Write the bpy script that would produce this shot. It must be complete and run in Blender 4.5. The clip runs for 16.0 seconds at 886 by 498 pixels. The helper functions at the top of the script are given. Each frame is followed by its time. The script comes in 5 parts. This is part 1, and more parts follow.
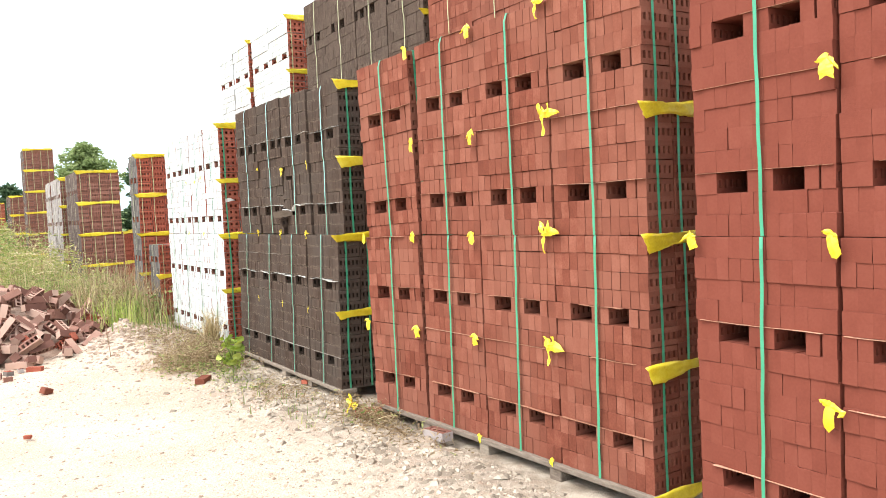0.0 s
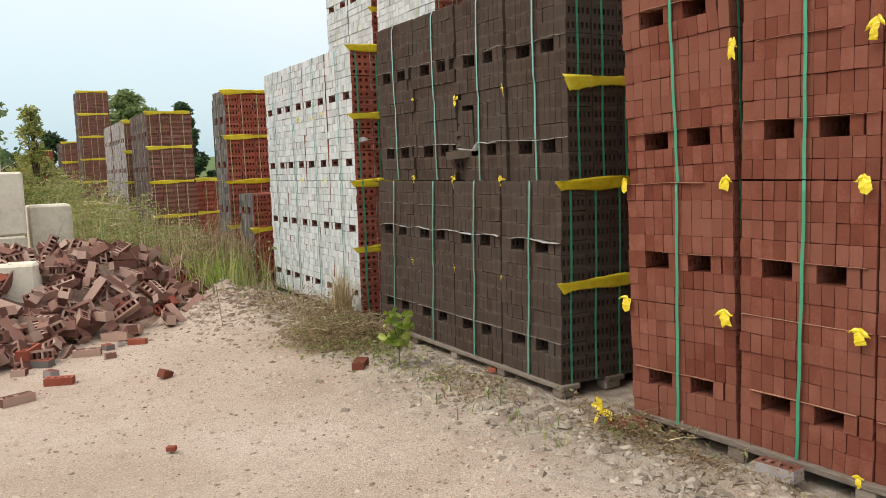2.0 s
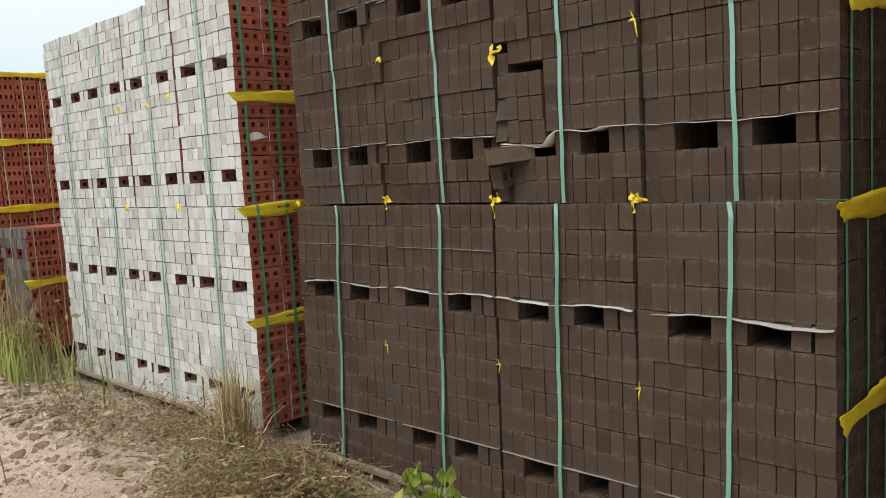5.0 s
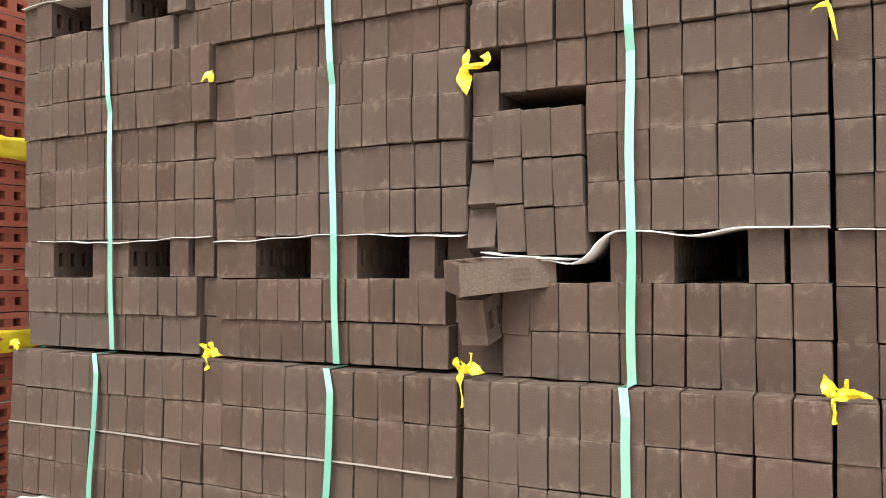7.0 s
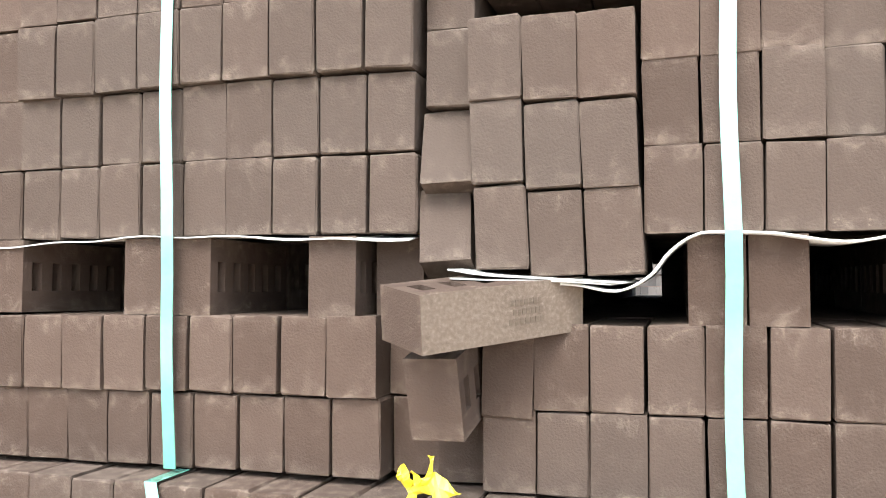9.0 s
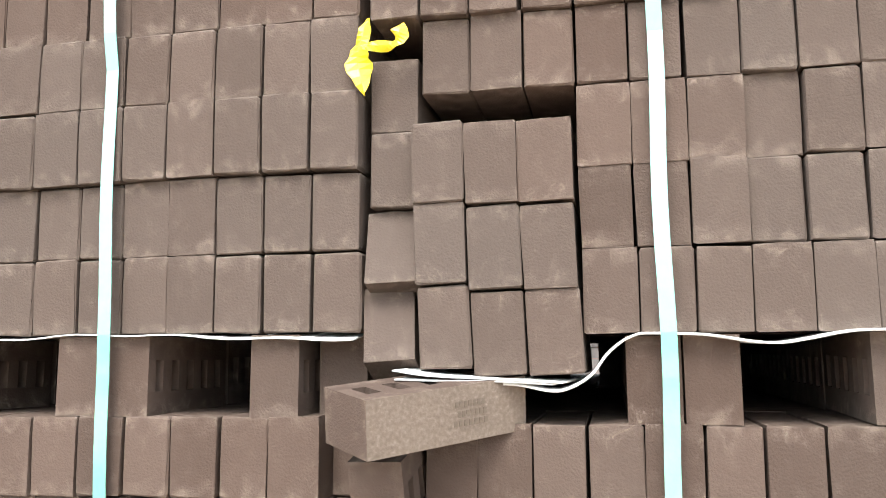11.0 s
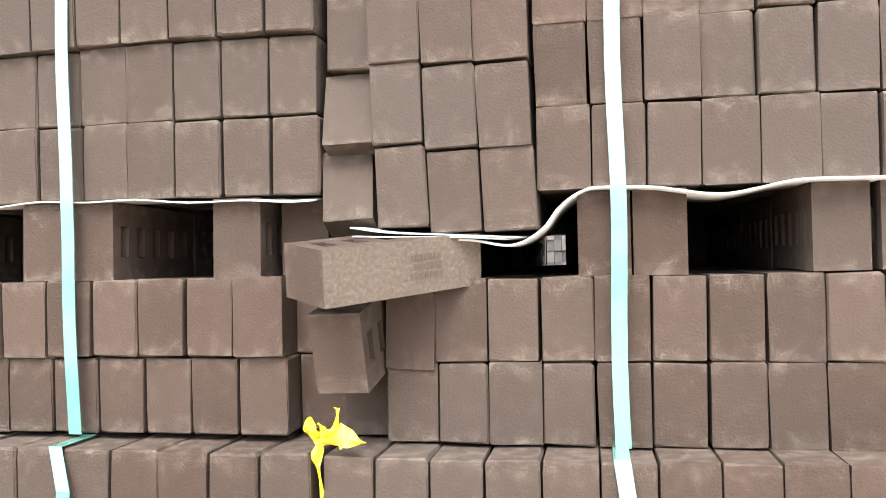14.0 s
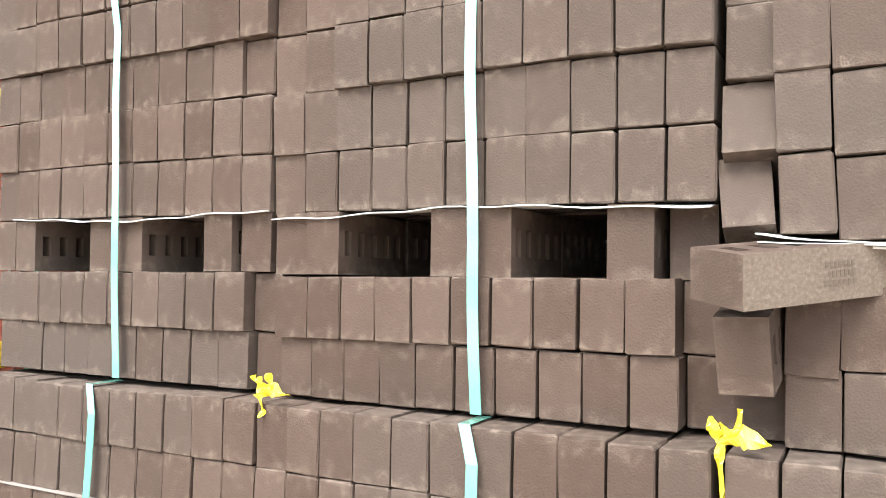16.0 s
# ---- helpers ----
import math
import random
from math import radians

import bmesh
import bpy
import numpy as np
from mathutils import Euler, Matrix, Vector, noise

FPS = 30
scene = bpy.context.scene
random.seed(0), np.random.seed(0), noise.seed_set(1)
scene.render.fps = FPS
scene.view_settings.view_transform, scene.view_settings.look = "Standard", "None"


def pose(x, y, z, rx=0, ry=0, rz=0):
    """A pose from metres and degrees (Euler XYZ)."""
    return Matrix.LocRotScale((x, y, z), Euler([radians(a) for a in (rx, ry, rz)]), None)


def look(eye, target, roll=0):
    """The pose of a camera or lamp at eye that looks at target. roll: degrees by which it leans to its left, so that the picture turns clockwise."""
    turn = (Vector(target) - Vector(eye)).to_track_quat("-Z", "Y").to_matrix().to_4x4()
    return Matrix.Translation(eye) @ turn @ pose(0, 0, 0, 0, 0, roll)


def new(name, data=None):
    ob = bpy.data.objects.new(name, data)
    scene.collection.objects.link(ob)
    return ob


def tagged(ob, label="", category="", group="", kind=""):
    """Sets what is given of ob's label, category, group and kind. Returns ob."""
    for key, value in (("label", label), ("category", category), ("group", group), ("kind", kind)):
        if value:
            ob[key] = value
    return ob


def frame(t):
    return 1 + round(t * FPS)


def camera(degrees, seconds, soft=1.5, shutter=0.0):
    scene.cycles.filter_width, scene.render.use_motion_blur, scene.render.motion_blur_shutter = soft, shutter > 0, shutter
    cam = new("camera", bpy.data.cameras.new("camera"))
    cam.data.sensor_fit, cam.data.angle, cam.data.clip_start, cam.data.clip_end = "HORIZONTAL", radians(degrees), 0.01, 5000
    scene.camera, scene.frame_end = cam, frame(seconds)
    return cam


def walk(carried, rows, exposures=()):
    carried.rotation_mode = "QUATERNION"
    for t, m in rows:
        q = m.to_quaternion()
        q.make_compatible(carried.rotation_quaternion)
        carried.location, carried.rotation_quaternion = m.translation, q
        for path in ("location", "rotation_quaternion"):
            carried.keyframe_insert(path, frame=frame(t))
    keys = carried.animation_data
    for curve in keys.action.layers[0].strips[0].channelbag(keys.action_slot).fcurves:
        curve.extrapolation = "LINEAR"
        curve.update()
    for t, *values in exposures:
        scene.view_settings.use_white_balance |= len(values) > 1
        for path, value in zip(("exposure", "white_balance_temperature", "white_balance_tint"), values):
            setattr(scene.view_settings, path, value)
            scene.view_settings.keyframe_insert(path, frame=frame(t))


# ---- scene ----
cam = camera(57.5, 16.0, soft=0.95)
METRES, EYE, TILT, LEAN, TURN = 8.15, 1.5, 0.0, 0.0, -31.5
ROWS = [
    (0.0, 0.0, 0.0, 0.0, -0.13, -2.86, 2.63),
    (0.5, -0.0456, 0.0388, -0.0017, 0.43, -3.23, 2.58),
    (1.0, -0.0843, 0.0855, -0.0026, 5.3, -3.62, 2.87),
    (1.5, -0.1302, 0.137, -0.0075, 5.11, -5.28, 2.31),
    (2.0, -0.1687, 0.1952, -0.0053, 1.98, -6.02, 2.06),
    (2.5, -0.207, 0.2559, -0.002, 1.73, -3.99, 2.49),
    (3.0, -0.238, 0.3174, -0.0004, -1.94, -4.65, 2.44),
    (5.5, -0.3032, 0.6135, 0.001, -20.53, 0.04, 0.91),
    (6.0, -0.3014, 0.6712, 0.0027, -23.85, 2.3, 0.51),
    (6.5, -0.2997, 0.7219, 0.0031, -28.39, 1.03, 0.63),
    (7.0, -0.2848, 0.7693, 0.0044, -31.11, 1.29, 0.35),
    (7.5, -0.2766, 0.8047, 0.0041, -37.3, 2.08, 0.28),
    (8.0, -0.2643, 0.8292, 0.0044, -40.44, 2.46, 0.39),
    (8.5, -0.2523, 0.8424, 0.0068, -41.13, 2.24, 0.43),
    (9.0, -0.2505, 0.8489, 0.0063, -42.33, 2.29, 0.28),
    (9.5, -0.2508, 0.85, 0.0095, -45.53, 6.11, 0.7),
    (12.0, -0.2535, 0.8472, 0.0103, -47.18, 6.94, 0.83),
    (12.5, -0.2539, 0.8477, 0.009, -47.7, 6.3, 0.83),
    (13.0, -0.2536, 0.8477, 0.0062, -47.07, 3.24, 0.74),
    (13.5, -0.2516, 0.8464, 0.0011, -47.37, -0.48, 0.48),
    (14.0, -0.2513, 0.8447, 0.003, -47.94, 0.95, 1.35),
    (14.5, -0.251, 0.846, 0.0055, -47.78, 1.06, 1.59),
    (15.0, -0.2514, 0.8467, 0.0055, -43.98, 2.25, 1.05),
    (15.5, -0.2552, 0.8483, 0.0036, -37.77, 3.61, 0.45),
    (16.0, -0.2712, 0.853, 0.0025, -30.6, 1.58, -0.38),
]
PATH = [(t, pose(0, 0, EYE, TILT, LEAN, TURN) @ pose(METRES * x, METRES * y, METRES * z, 90 + pitch, roll, yaw)) for t, x, y, z, yaw, pitch, roll in ROWS]
PATH += [(3.2, look((-0.281, 3.431, 1.494), (0.848, 5.076, 1.353), -2.9)), (5.3, look((0.388, 5.398, 1.492), (1.895, 6.703, 1.334), -1.3))]
walk(cam, sorted(PATH, key=lambda row: row[0]),
     exposures=[(0.0, 1.10, 6440, 8), (0.5, 0.66, 6440, 8), (1.0, 0.28, 6470, 8), (1.5, 0.02, 6600, 9), (2.5, -0.16, 6720, 8), (3.2, -0.32, 6740, 8), (5.5, 0.12, 6790, 9), (6.0, 0.52, 6770, 10), (6.5, 0.85, 6730, 10), (7.0, 1.28, 6560, 10), (8.0, 1.75, 6220, 8), (9.0, 1.96, 6080, 7), (12.0, 1.91, 6080, 7), (12.5, 1.86, 6080, 7), (13.5, 1.92, 6080, 7), (14.5, 1.98, 6090, 7), (16.0, 2.06, 6120, 7)])

# ---- sky and sun: a bright, thinly overcast day ----
SUN_EL, SUN_AZ = 54.0, 274.0
world = bpy.data.worlds.new("sky")
scene.world = world
world.use_nodes = True
wn, wl = world.node_tree.nodes, world.node_tree.links
wn.clear()
sky = wn.new("ShaderNodeTexSky")
sky.sky_type, sky.sun_disc = "NISHITA", False
sky.sun_elevation, sky.sun_rotation = radians(SUN_EL), radians(SUN_AZ)
sky.air_density, sky.dust_density = 1.0, 3.0
bg_sky, bg_cloud, add_sky, wout = (wn.new(k) for k in ("ShaderNodeBackground", "ShaderNodeBackground", "ShaderNodeAddShader", "ShaderNodeOutputWorld"))
bg_sky.inputs["Strength"].default_value = 0.055
wl.new(sky.outputs[0], bg_sky.inputs["Color"])
wl.new(bg_sky.outputs[0], add_sky.inputs[0])
wl.new(bg_cloud.outputs[0], add_sky.inputs[1])
sky_tc, sky_up, sky_veil, sky_ramp = (wn.new(k) for k in ("ShaderNodeTexCoord", "ShaderNodeSeparateXYZ", "ShaderNodeTexNoise", "ShaderNodeValToRGB"))
sky_veil.inputs["Scale"].default_value, sky_veil.inputs["Detail"].default_value = 2.2, 4
sky_sum = wn.new("ShaderNodeMath")
sky_sum.operation = "MULTIPLY_ADD"
sky_sum.inputs[1].default_value = 0.22
wl.new(sky_tc.outputs["Generated"], sky_up.inputs[0])
wl.new(sky_tc.outputs["Generated"], sky_veil.inputs["Vector"])
wl.new(sky_veil.outputs[0], sky_sum.inputs[0])
wl.new(sky_up.outputs[2], sky_sum.inputs[2])
sky_ramp.color_ramp.elements[0].position, sky_ramp.color_ramp.elements[0].color = 0.10, (0.60, 0.84, 0.98, 1)
sky_ramp.color_ramp.elements[1].position, sky_ramp.color_ramp.elements[1].color = 0.36, (0.97, 0.99, 1.0, 1)
wl.new(sky_sum.outputs[0], sky_ramp.inputs[0])
wl.new(sky_ramp.outputs[0], bg_cloud.inputs["Color"])
sky_top = wn.new("ShaderNodeMath")
sky_top.operation, sky_top.use_clamp = "MULTIPLY_ADD", False
sky_top.inputs[1].default_value, sky_top.inputs[2].default_value = 0.62, 0.80
wl.new(sky_up.outputs[2], sky_top.inputs[0])
wl.new(sky_top.outputs[0], bg_cloud.inputs["Strength"])
wl.new(add_sky.outputs[0], wout.inputs["Surface"])
sun = new("sun", bpy.data.lights.new("sun", "SUN"))
sun.data.energy, sun.data.angle, sun.data.color = 1.7, radians(30), (1.0, 0.95, 0.88)
az = radians(SUN_AZ)
sun.matrix_world = look(Vector((math.sin(az) * math.cos(radians(SUN_EL)), math.cos(az) * math.cos(radians(SUN_EL)), math.sin(radians(SUN_EL)))) * 60, (0, 0, 0))


# ---- materials ----
def material(name, stops, rough=0.85, scale=6.0, fine=90.0, fine_amount=0.35, bump=0.25, bump_scale=220.0, per_piece=0.35, metallic=0.0,
             specular=0.15, speck=None, speck_amount=0.6, coords="Object", stretch=(1, 1, 1), batch=None, relief=0.004):
    """Two-scale noise colour between the stops, varied piece by piece, with fine relief."""
    m = bpy.data.materials.new(name)
    m.use_nodes = True
    n, l = m.node_tree.nodes, m.node_tree.links
    b = n["Principled BSDF"]
    b.inputs["Roughness"].default_value, b.inputs["Metallic"].default_value = rough, metallic
    b.inputs["Specular IOR Level"].default_value = specular
    tc, info, geo = n.new("ShaderNodeTexCoord"), n.new("ShaderNodeObjectInfo"), n.new("ShaderNodeNewGeometry")
    shift = n.new("ShaderNodeVectorMath")
    shift.operation = "MULTIPLY_ADD"
    rnd = n.new("ShaderNodeMath")
    rnd.operation = "ADD"
    l.new(info.outputs["Random"], rnd.inputs[0])
    l.new(geo.outputs["Random Per Island"], rnd.inputs[1])
    frac = n.new("ShaderNodeMath")
    frac.operation = "FRACT"
    l.new(rnd.outputs[0], frac.inputs[0])
    many = n.new("ShaderNodeMath")
    many.operation = "MULTIPLY"
    many.inputs[1].default_value = 37.0
    l.new(frac.outputs[0], many.inputs[0])
    shift.inputs[1].default_value = stretch
    l.new(tc.outputs[coords], shift.inputs[0])
    if per_piece:
        l.new(many.outputs[0], shift.inputs[2])
    else:
        shift.inputs[2].default_value = (0, 0, 0)
    big, small, grain = (n.new("ShaderNodeTexNoise") for _ in range(3))
    for tex, sc, det in ((big, scale, 5), (small, fine, 4), (grain, bump_scale, 3)):
        tex.inputs["Scale"].default_value, tex.inputs["Detail"].default_value = sc, det
        l.new(shift.outputs[0], tex.inputs["Vector"])
    mixv = n.new("ShaderNodeMix")
    mixv.inputs[0].default_value = fine_amount
    l.new(big.outputs[0], mixv.inputs[2])
    l.new(small.outputs[0], mixv.inputs[3])
    pp = n.new("ShaderNodeMix")
    pp.inputs[0].default_value = per_piece
    l.new(mixv.outputs[0], pp.inputs[2])
    l.new(frac.outputs[0], pp.inputs[3])
    ramp = n.new("ShaderNodeValToRGB")
    while len(ramp.color_ramp.elements) < len(stops):
        ramp.color_ramp.elements.new(0.5)
    for i, (e, c) in enumerate(zip(ramp.color_ramp.elements, stops)):
        e.position = 0.3 + 0.4 * i / (len(stops) - 1)
        e.color = (*c, 1)
    l.new(pp.outputs[0], ramp.inputs[0])
    colour = ramp.outputs[0]
    if batch:                                   # bricks of one firing lie together: a tint that changes from batch to batch
        lot = n.new("ShaderNodeTexNoise")
        lot.inputs["Scale"].default_value, lot.inputs["Detail"].default_value = 2.6, 3
        l.new(info.outputs["Location"], lot.inputs["Vector"])
        lot_cut = n.new("ShaderNodeMapRange")
        lot_cut.inputs[1].default_value, lot_cut.inputs[2].default_value, lot_cut.inputs[4].default_value = 0.42, 0.68, 0.85
        l.new(lot.outputs[0], lot_cut.inputs[0])
        lot_mix = n.new("ShaderNodeMix")
        lot_mix.data_type = "RGBA"
        l.new(lot_cut.outputs[0], lot_mix.inputs[0])
        l.new(colour, lot_mix.inputs[6])
        lot_mix.inputs[7].default_value = (*batch, 1)
        colour = lot_mix.outputs[2]
    if speck:
        spots = n.new("ShaderNodeTexNoise")
        spots.inputs["Scale"].default_value, spots.inputs["Detail"].default_value = 1500.0, 1
        l.new(shift.outputs[0], spots.inputs["Vector"])
        patch, thin = n.new("ShaderNodeMath"), n.new("ShaderNodeMath")
        thin.operation = patch.operation = "MULTIPLY_ADD"
        thin.inputs[1].default_value, thin.inputs[2].default_value = 0.22, -0.11
        l.new(small.outputs[0], thin.inputs[0])
        l.new(spots.outputs[0], patch.inputs[0])
        patch.inputs[1].default_value = 0.5
        l.new(thin.outputs[0], patch.inputs[2])
        axis, off, far_, edge = n.new("ShaderNodeSeparateXYZ"), n.new("ShaderNodeMath"), n.new("ShaderNodeMath"), n.new("ShaderNodeMapRange")
        l.new(tc.outputs[coords], axis.inputs[0])
        off.operation, far_.operation = "SUBTRACT", "ABSOLUTE"
        l.new(axis.outputs[2], off.inputs[0])
        off.inputs[1].default_value = 0.0431
        l.new(off.outputs[0], far_.inputs[0])
        edge.inputs[1].default_value, edge.inputs[2].default_value, edge.inputs[3].default_value, edge.inputs[4].default_value = 0.016, 0.042, -0.035, 0.030
        l.new(far_.outputs[0], edge.inputs[0])
        more = n.new("ShaderNodeMath")
        more.operation = "ADD"
        l.new(patch.outputs[0], more.inputs[0])
        l.new(edge.outputs[0], more.inputs[1])
        patch = more
        cut = n.new("ShaderNodeMapRange")
        cut.inputs[1].default_value, cut.inputs[2].default_value, cut.inputs[4].default_value = 0.332, 0.350, speck_amount
        l.new(patch.outputs[0], cut.inputs[0])
        mixc = n.new("ShaderNodeMix")
        mixc.data_type = "RGBA"
        l.new(cut.outputs[0], mixc.inputs[0])
        l.new(colour, mixc.inputs[6])
        mixc.inputs[7].default_value = (*speck, 1)
        colour = mixc.outputs[2]
    l.new(colour, b.inputs["Base Color"])
    bm_ = n.new("ShaderNodeBump")
    bm_.inputs["Strength"].default_value, bm_.inputs["Distance"].default_value = bump, relief
    l.new(grain.outputs[0], bm_.inputs["Height"])
    l.new(bm_.outputs[0], b.inputs["Normal"])
    return m


BROWN = material("brown_brick", [(0.0530, 0.0358, 0.0273), (0.0642, 0.0438, 0.0337), (0.0763, 0.0530, 0.0412)], speck=(0.28, 0.225, 0.18), speck_amount=0.72, per_piece=0.38, fine=60, fine_amount=0.25, bump=0.28, bump_scale=360.0, specular=0.06, rough=0.92, batch=(0.0690, 0.0534, 0.0438))
PALER_SIDE = material("paler_brown_side", [(0.094, 0.070, 0.053), (0.115, 0.087, 0.066), (0.140, 0.108, 0.083)], speck=(0.28, 0.225, 0.18), speck_amount=0.4, per_piece=0, bump=0.20, bump_scale=360.0, scale=14, fine=220, fine_amount=0.7)
STAMP = material("stamped_lettering", [(0.082, 0.061, 0.046), (0.100, 0.076, 0.057), (0.120, 0.092, 0.070)], per_piece=0, bump=0.3)
RED = material("red_brick", [(0.122, 0.037, 0.0235), (0.175, 0.056, 0.036), (0.255, 0.100, 0.068)], per_piece=0.25, scale=9, bump=0.4, bump_scale=300.0, specular=0.06, batch=(0.218, 0.088, 0.060))
SMOOTH_RED = material("smooth_red_brick", [(0.140, 0.037, 0.024), (0.163, 0.045, 0.029), (0.186, 0.055, 0.037)], per_piece=0.12)
WHITE = material("white_coated_brick", [(0.38, 0.39, 0.375), (0.52, 0.54, 0.525), (0.62, 0.64, 0.625)], per_piece=0.3, scale=16, fine_amount=0.5, bump=0.35)
RAW = material("raw_red_clay", [(0.215, 0.056, 0.035), (0.30, 0.082, 0.051), (0.38, 0.118, 0.076)], per_piece=0.35)
GREY = material("grey_flashed_brick", [(0.07, 0.064, 0.06), (0.12, 0.108, 0.10), (0.18, 0.155, 0.14)], per_piece=0.5)
DUSK = material("brown_flashed_brick", [(0.075, 0.055, 0.05), (0.115, 0.083, 0.073), (0.16, 0.12, 0.105)], per_piece=0.5)
# clay of the pale and dusk bricks; in the white packs' openings, painted shade
DULL = material("dull_clay_and_opening_shade", [(0.14, 0.060, 0.044), (0.205, 0.088, 0.064), (0.27, 0.125, 0.095)], per_piece=0.4)
PILE = material("weathered_brick", [(0.135, 0.062, 0.047), (0.245, 0.122, 0.092), (0.43, 0.285, 0.225)], per_piece=0.7, bump=0.5)
PALE = material("pale_lilac_brick", [(0.22, 0.19, 0.18), (0.33, 0.29, 0.28), (0.42, 0.38, 0.36)], per_piece=0.5)
RUBBLE = material("brick_rubble_dust", [(0.14, 0.085, 0.064), (0.24, 0.16, 0.12), (0.36, 0.26, 0.20)], per_piece=0, scale=5, fine=40, bump=1.0, bump_scale=60)
WOOD = material("weathered_board", [(0.13, 0.10, 0.08), (0.24, 0.20, 0.16), (0.33, 0.28, 0.23)], scale=14, stretch=(6, 1, 6))
CONCRETE = material("pale_concrete", [(0.50, 0.44, 0.34), (0.70, 0.63, 0.51), (0.80, 0.74, 0.61)], scale=2.6, fine=24, fine_amount=0.4, per_piece=0.1)
STRAP = material("green_strapping", [(0.035, 0.23, 0.125), (0.045, 0.28, 0.155), (0.065, 0.32, 0.19)], rough=0.3, specular=0.6, bump=0.08, bump_scale=500, per_piece=0.1)
MINT = material("mint_strapping", [(0.095, 0.28, 0.21), (0.11, 0.31, 0.235), (0.125, 0.34, 0.26)], rough=0.14, specular=1.0, bump=0.04, bump_scale=500, per_piece=0.1)
MINT.node_tree.nodes["Principled BSDF"].inputs["Coat Weight"].default_value = 1.0
MINT.node_tree.nodes["Principled BSDF"].inputs["Coat Roughness"].default_value = 0.06
MINT.node_tree.nodes["Principled BSDF"].inputs["Coat IOR"].default_value = 1.7
FADED = material("faded_strapping", [(0.30, 0.33, 0.16), (0.40, 0.42, 0.22), (0.50, 0.50, 0.30)], rough=0.3, specular=0.6, bump=0.05, per_piece=0.2)
YELLOW = material("yellow_plastic_wrap", [(0.58, 0.41, 0.012), (0.78, 0.60, 0.025), (0.88, 0.74, 0.07)], rough=0.35, specular=0.5, scale=20, bump=0.2, bump_scale=60, per_piece=0.2)
DUSTY = material("dusty_paper_liner", [(0.15, 0.125, 0.105), (0.21, 0.18, 0.155), (0.28, 0.245, 0.215)], rough=0.7, scale=10)
KRAFT = material("brown_paper_liner", [(0.26, 0.12, 0.075), (0.36, 0.18, 0.115), (0.46, 0.26, 0.18)], rough=0.7, scale=10)
FILM = material("thin_yellow_film", [(0.60, 0.45, 0.018), (0.80, 0.64, 0.035), (0.90, 0.78, 0.09)], rough=0.3, specular=0.5, scale=20, bump=0.5, bump_scale=45, per_piece=0.2)
film_n, film_l = FILM.node_tree.nodes, FILM.node_tree.links
film_clear, film_mix = film_n.new("ShaderNodeBsdfTransparent"), film_n.new("ShaderNodeMixShader")
film_clear.inputs["Color"].default_value = (0.95, 0.82, 0.25, 1)
film_mix.inputs[0].default_value = 0.25
film_l.new(film_n["Principled BSDF"].outputs[0], film_mix.inputs[1])
film_l.new(film_clear.outputs[0], film_mix.inputs[2])
film_l.new(film_mix.outputs[0], film_n["Material Output"].inputs["Surface"])
PAPER = material("white_paper_liner", [(0.34, 0.325, 0.30), (0.47, 0.455, 0.425), (0.56, 0.545, 0.51)], rough=0.6, scale=10)
SOIL = material("pale_packed_soil", [(0.33, 0.235, 0.172), (0.53, 0.42, 0.332), (0.69, 0.59, 0.495)], scale=0.9, fine=75, fine_amount=0.55, bump=1.0, bump_scale=110, relief=0.012, per_piece=0, rough=0.95)
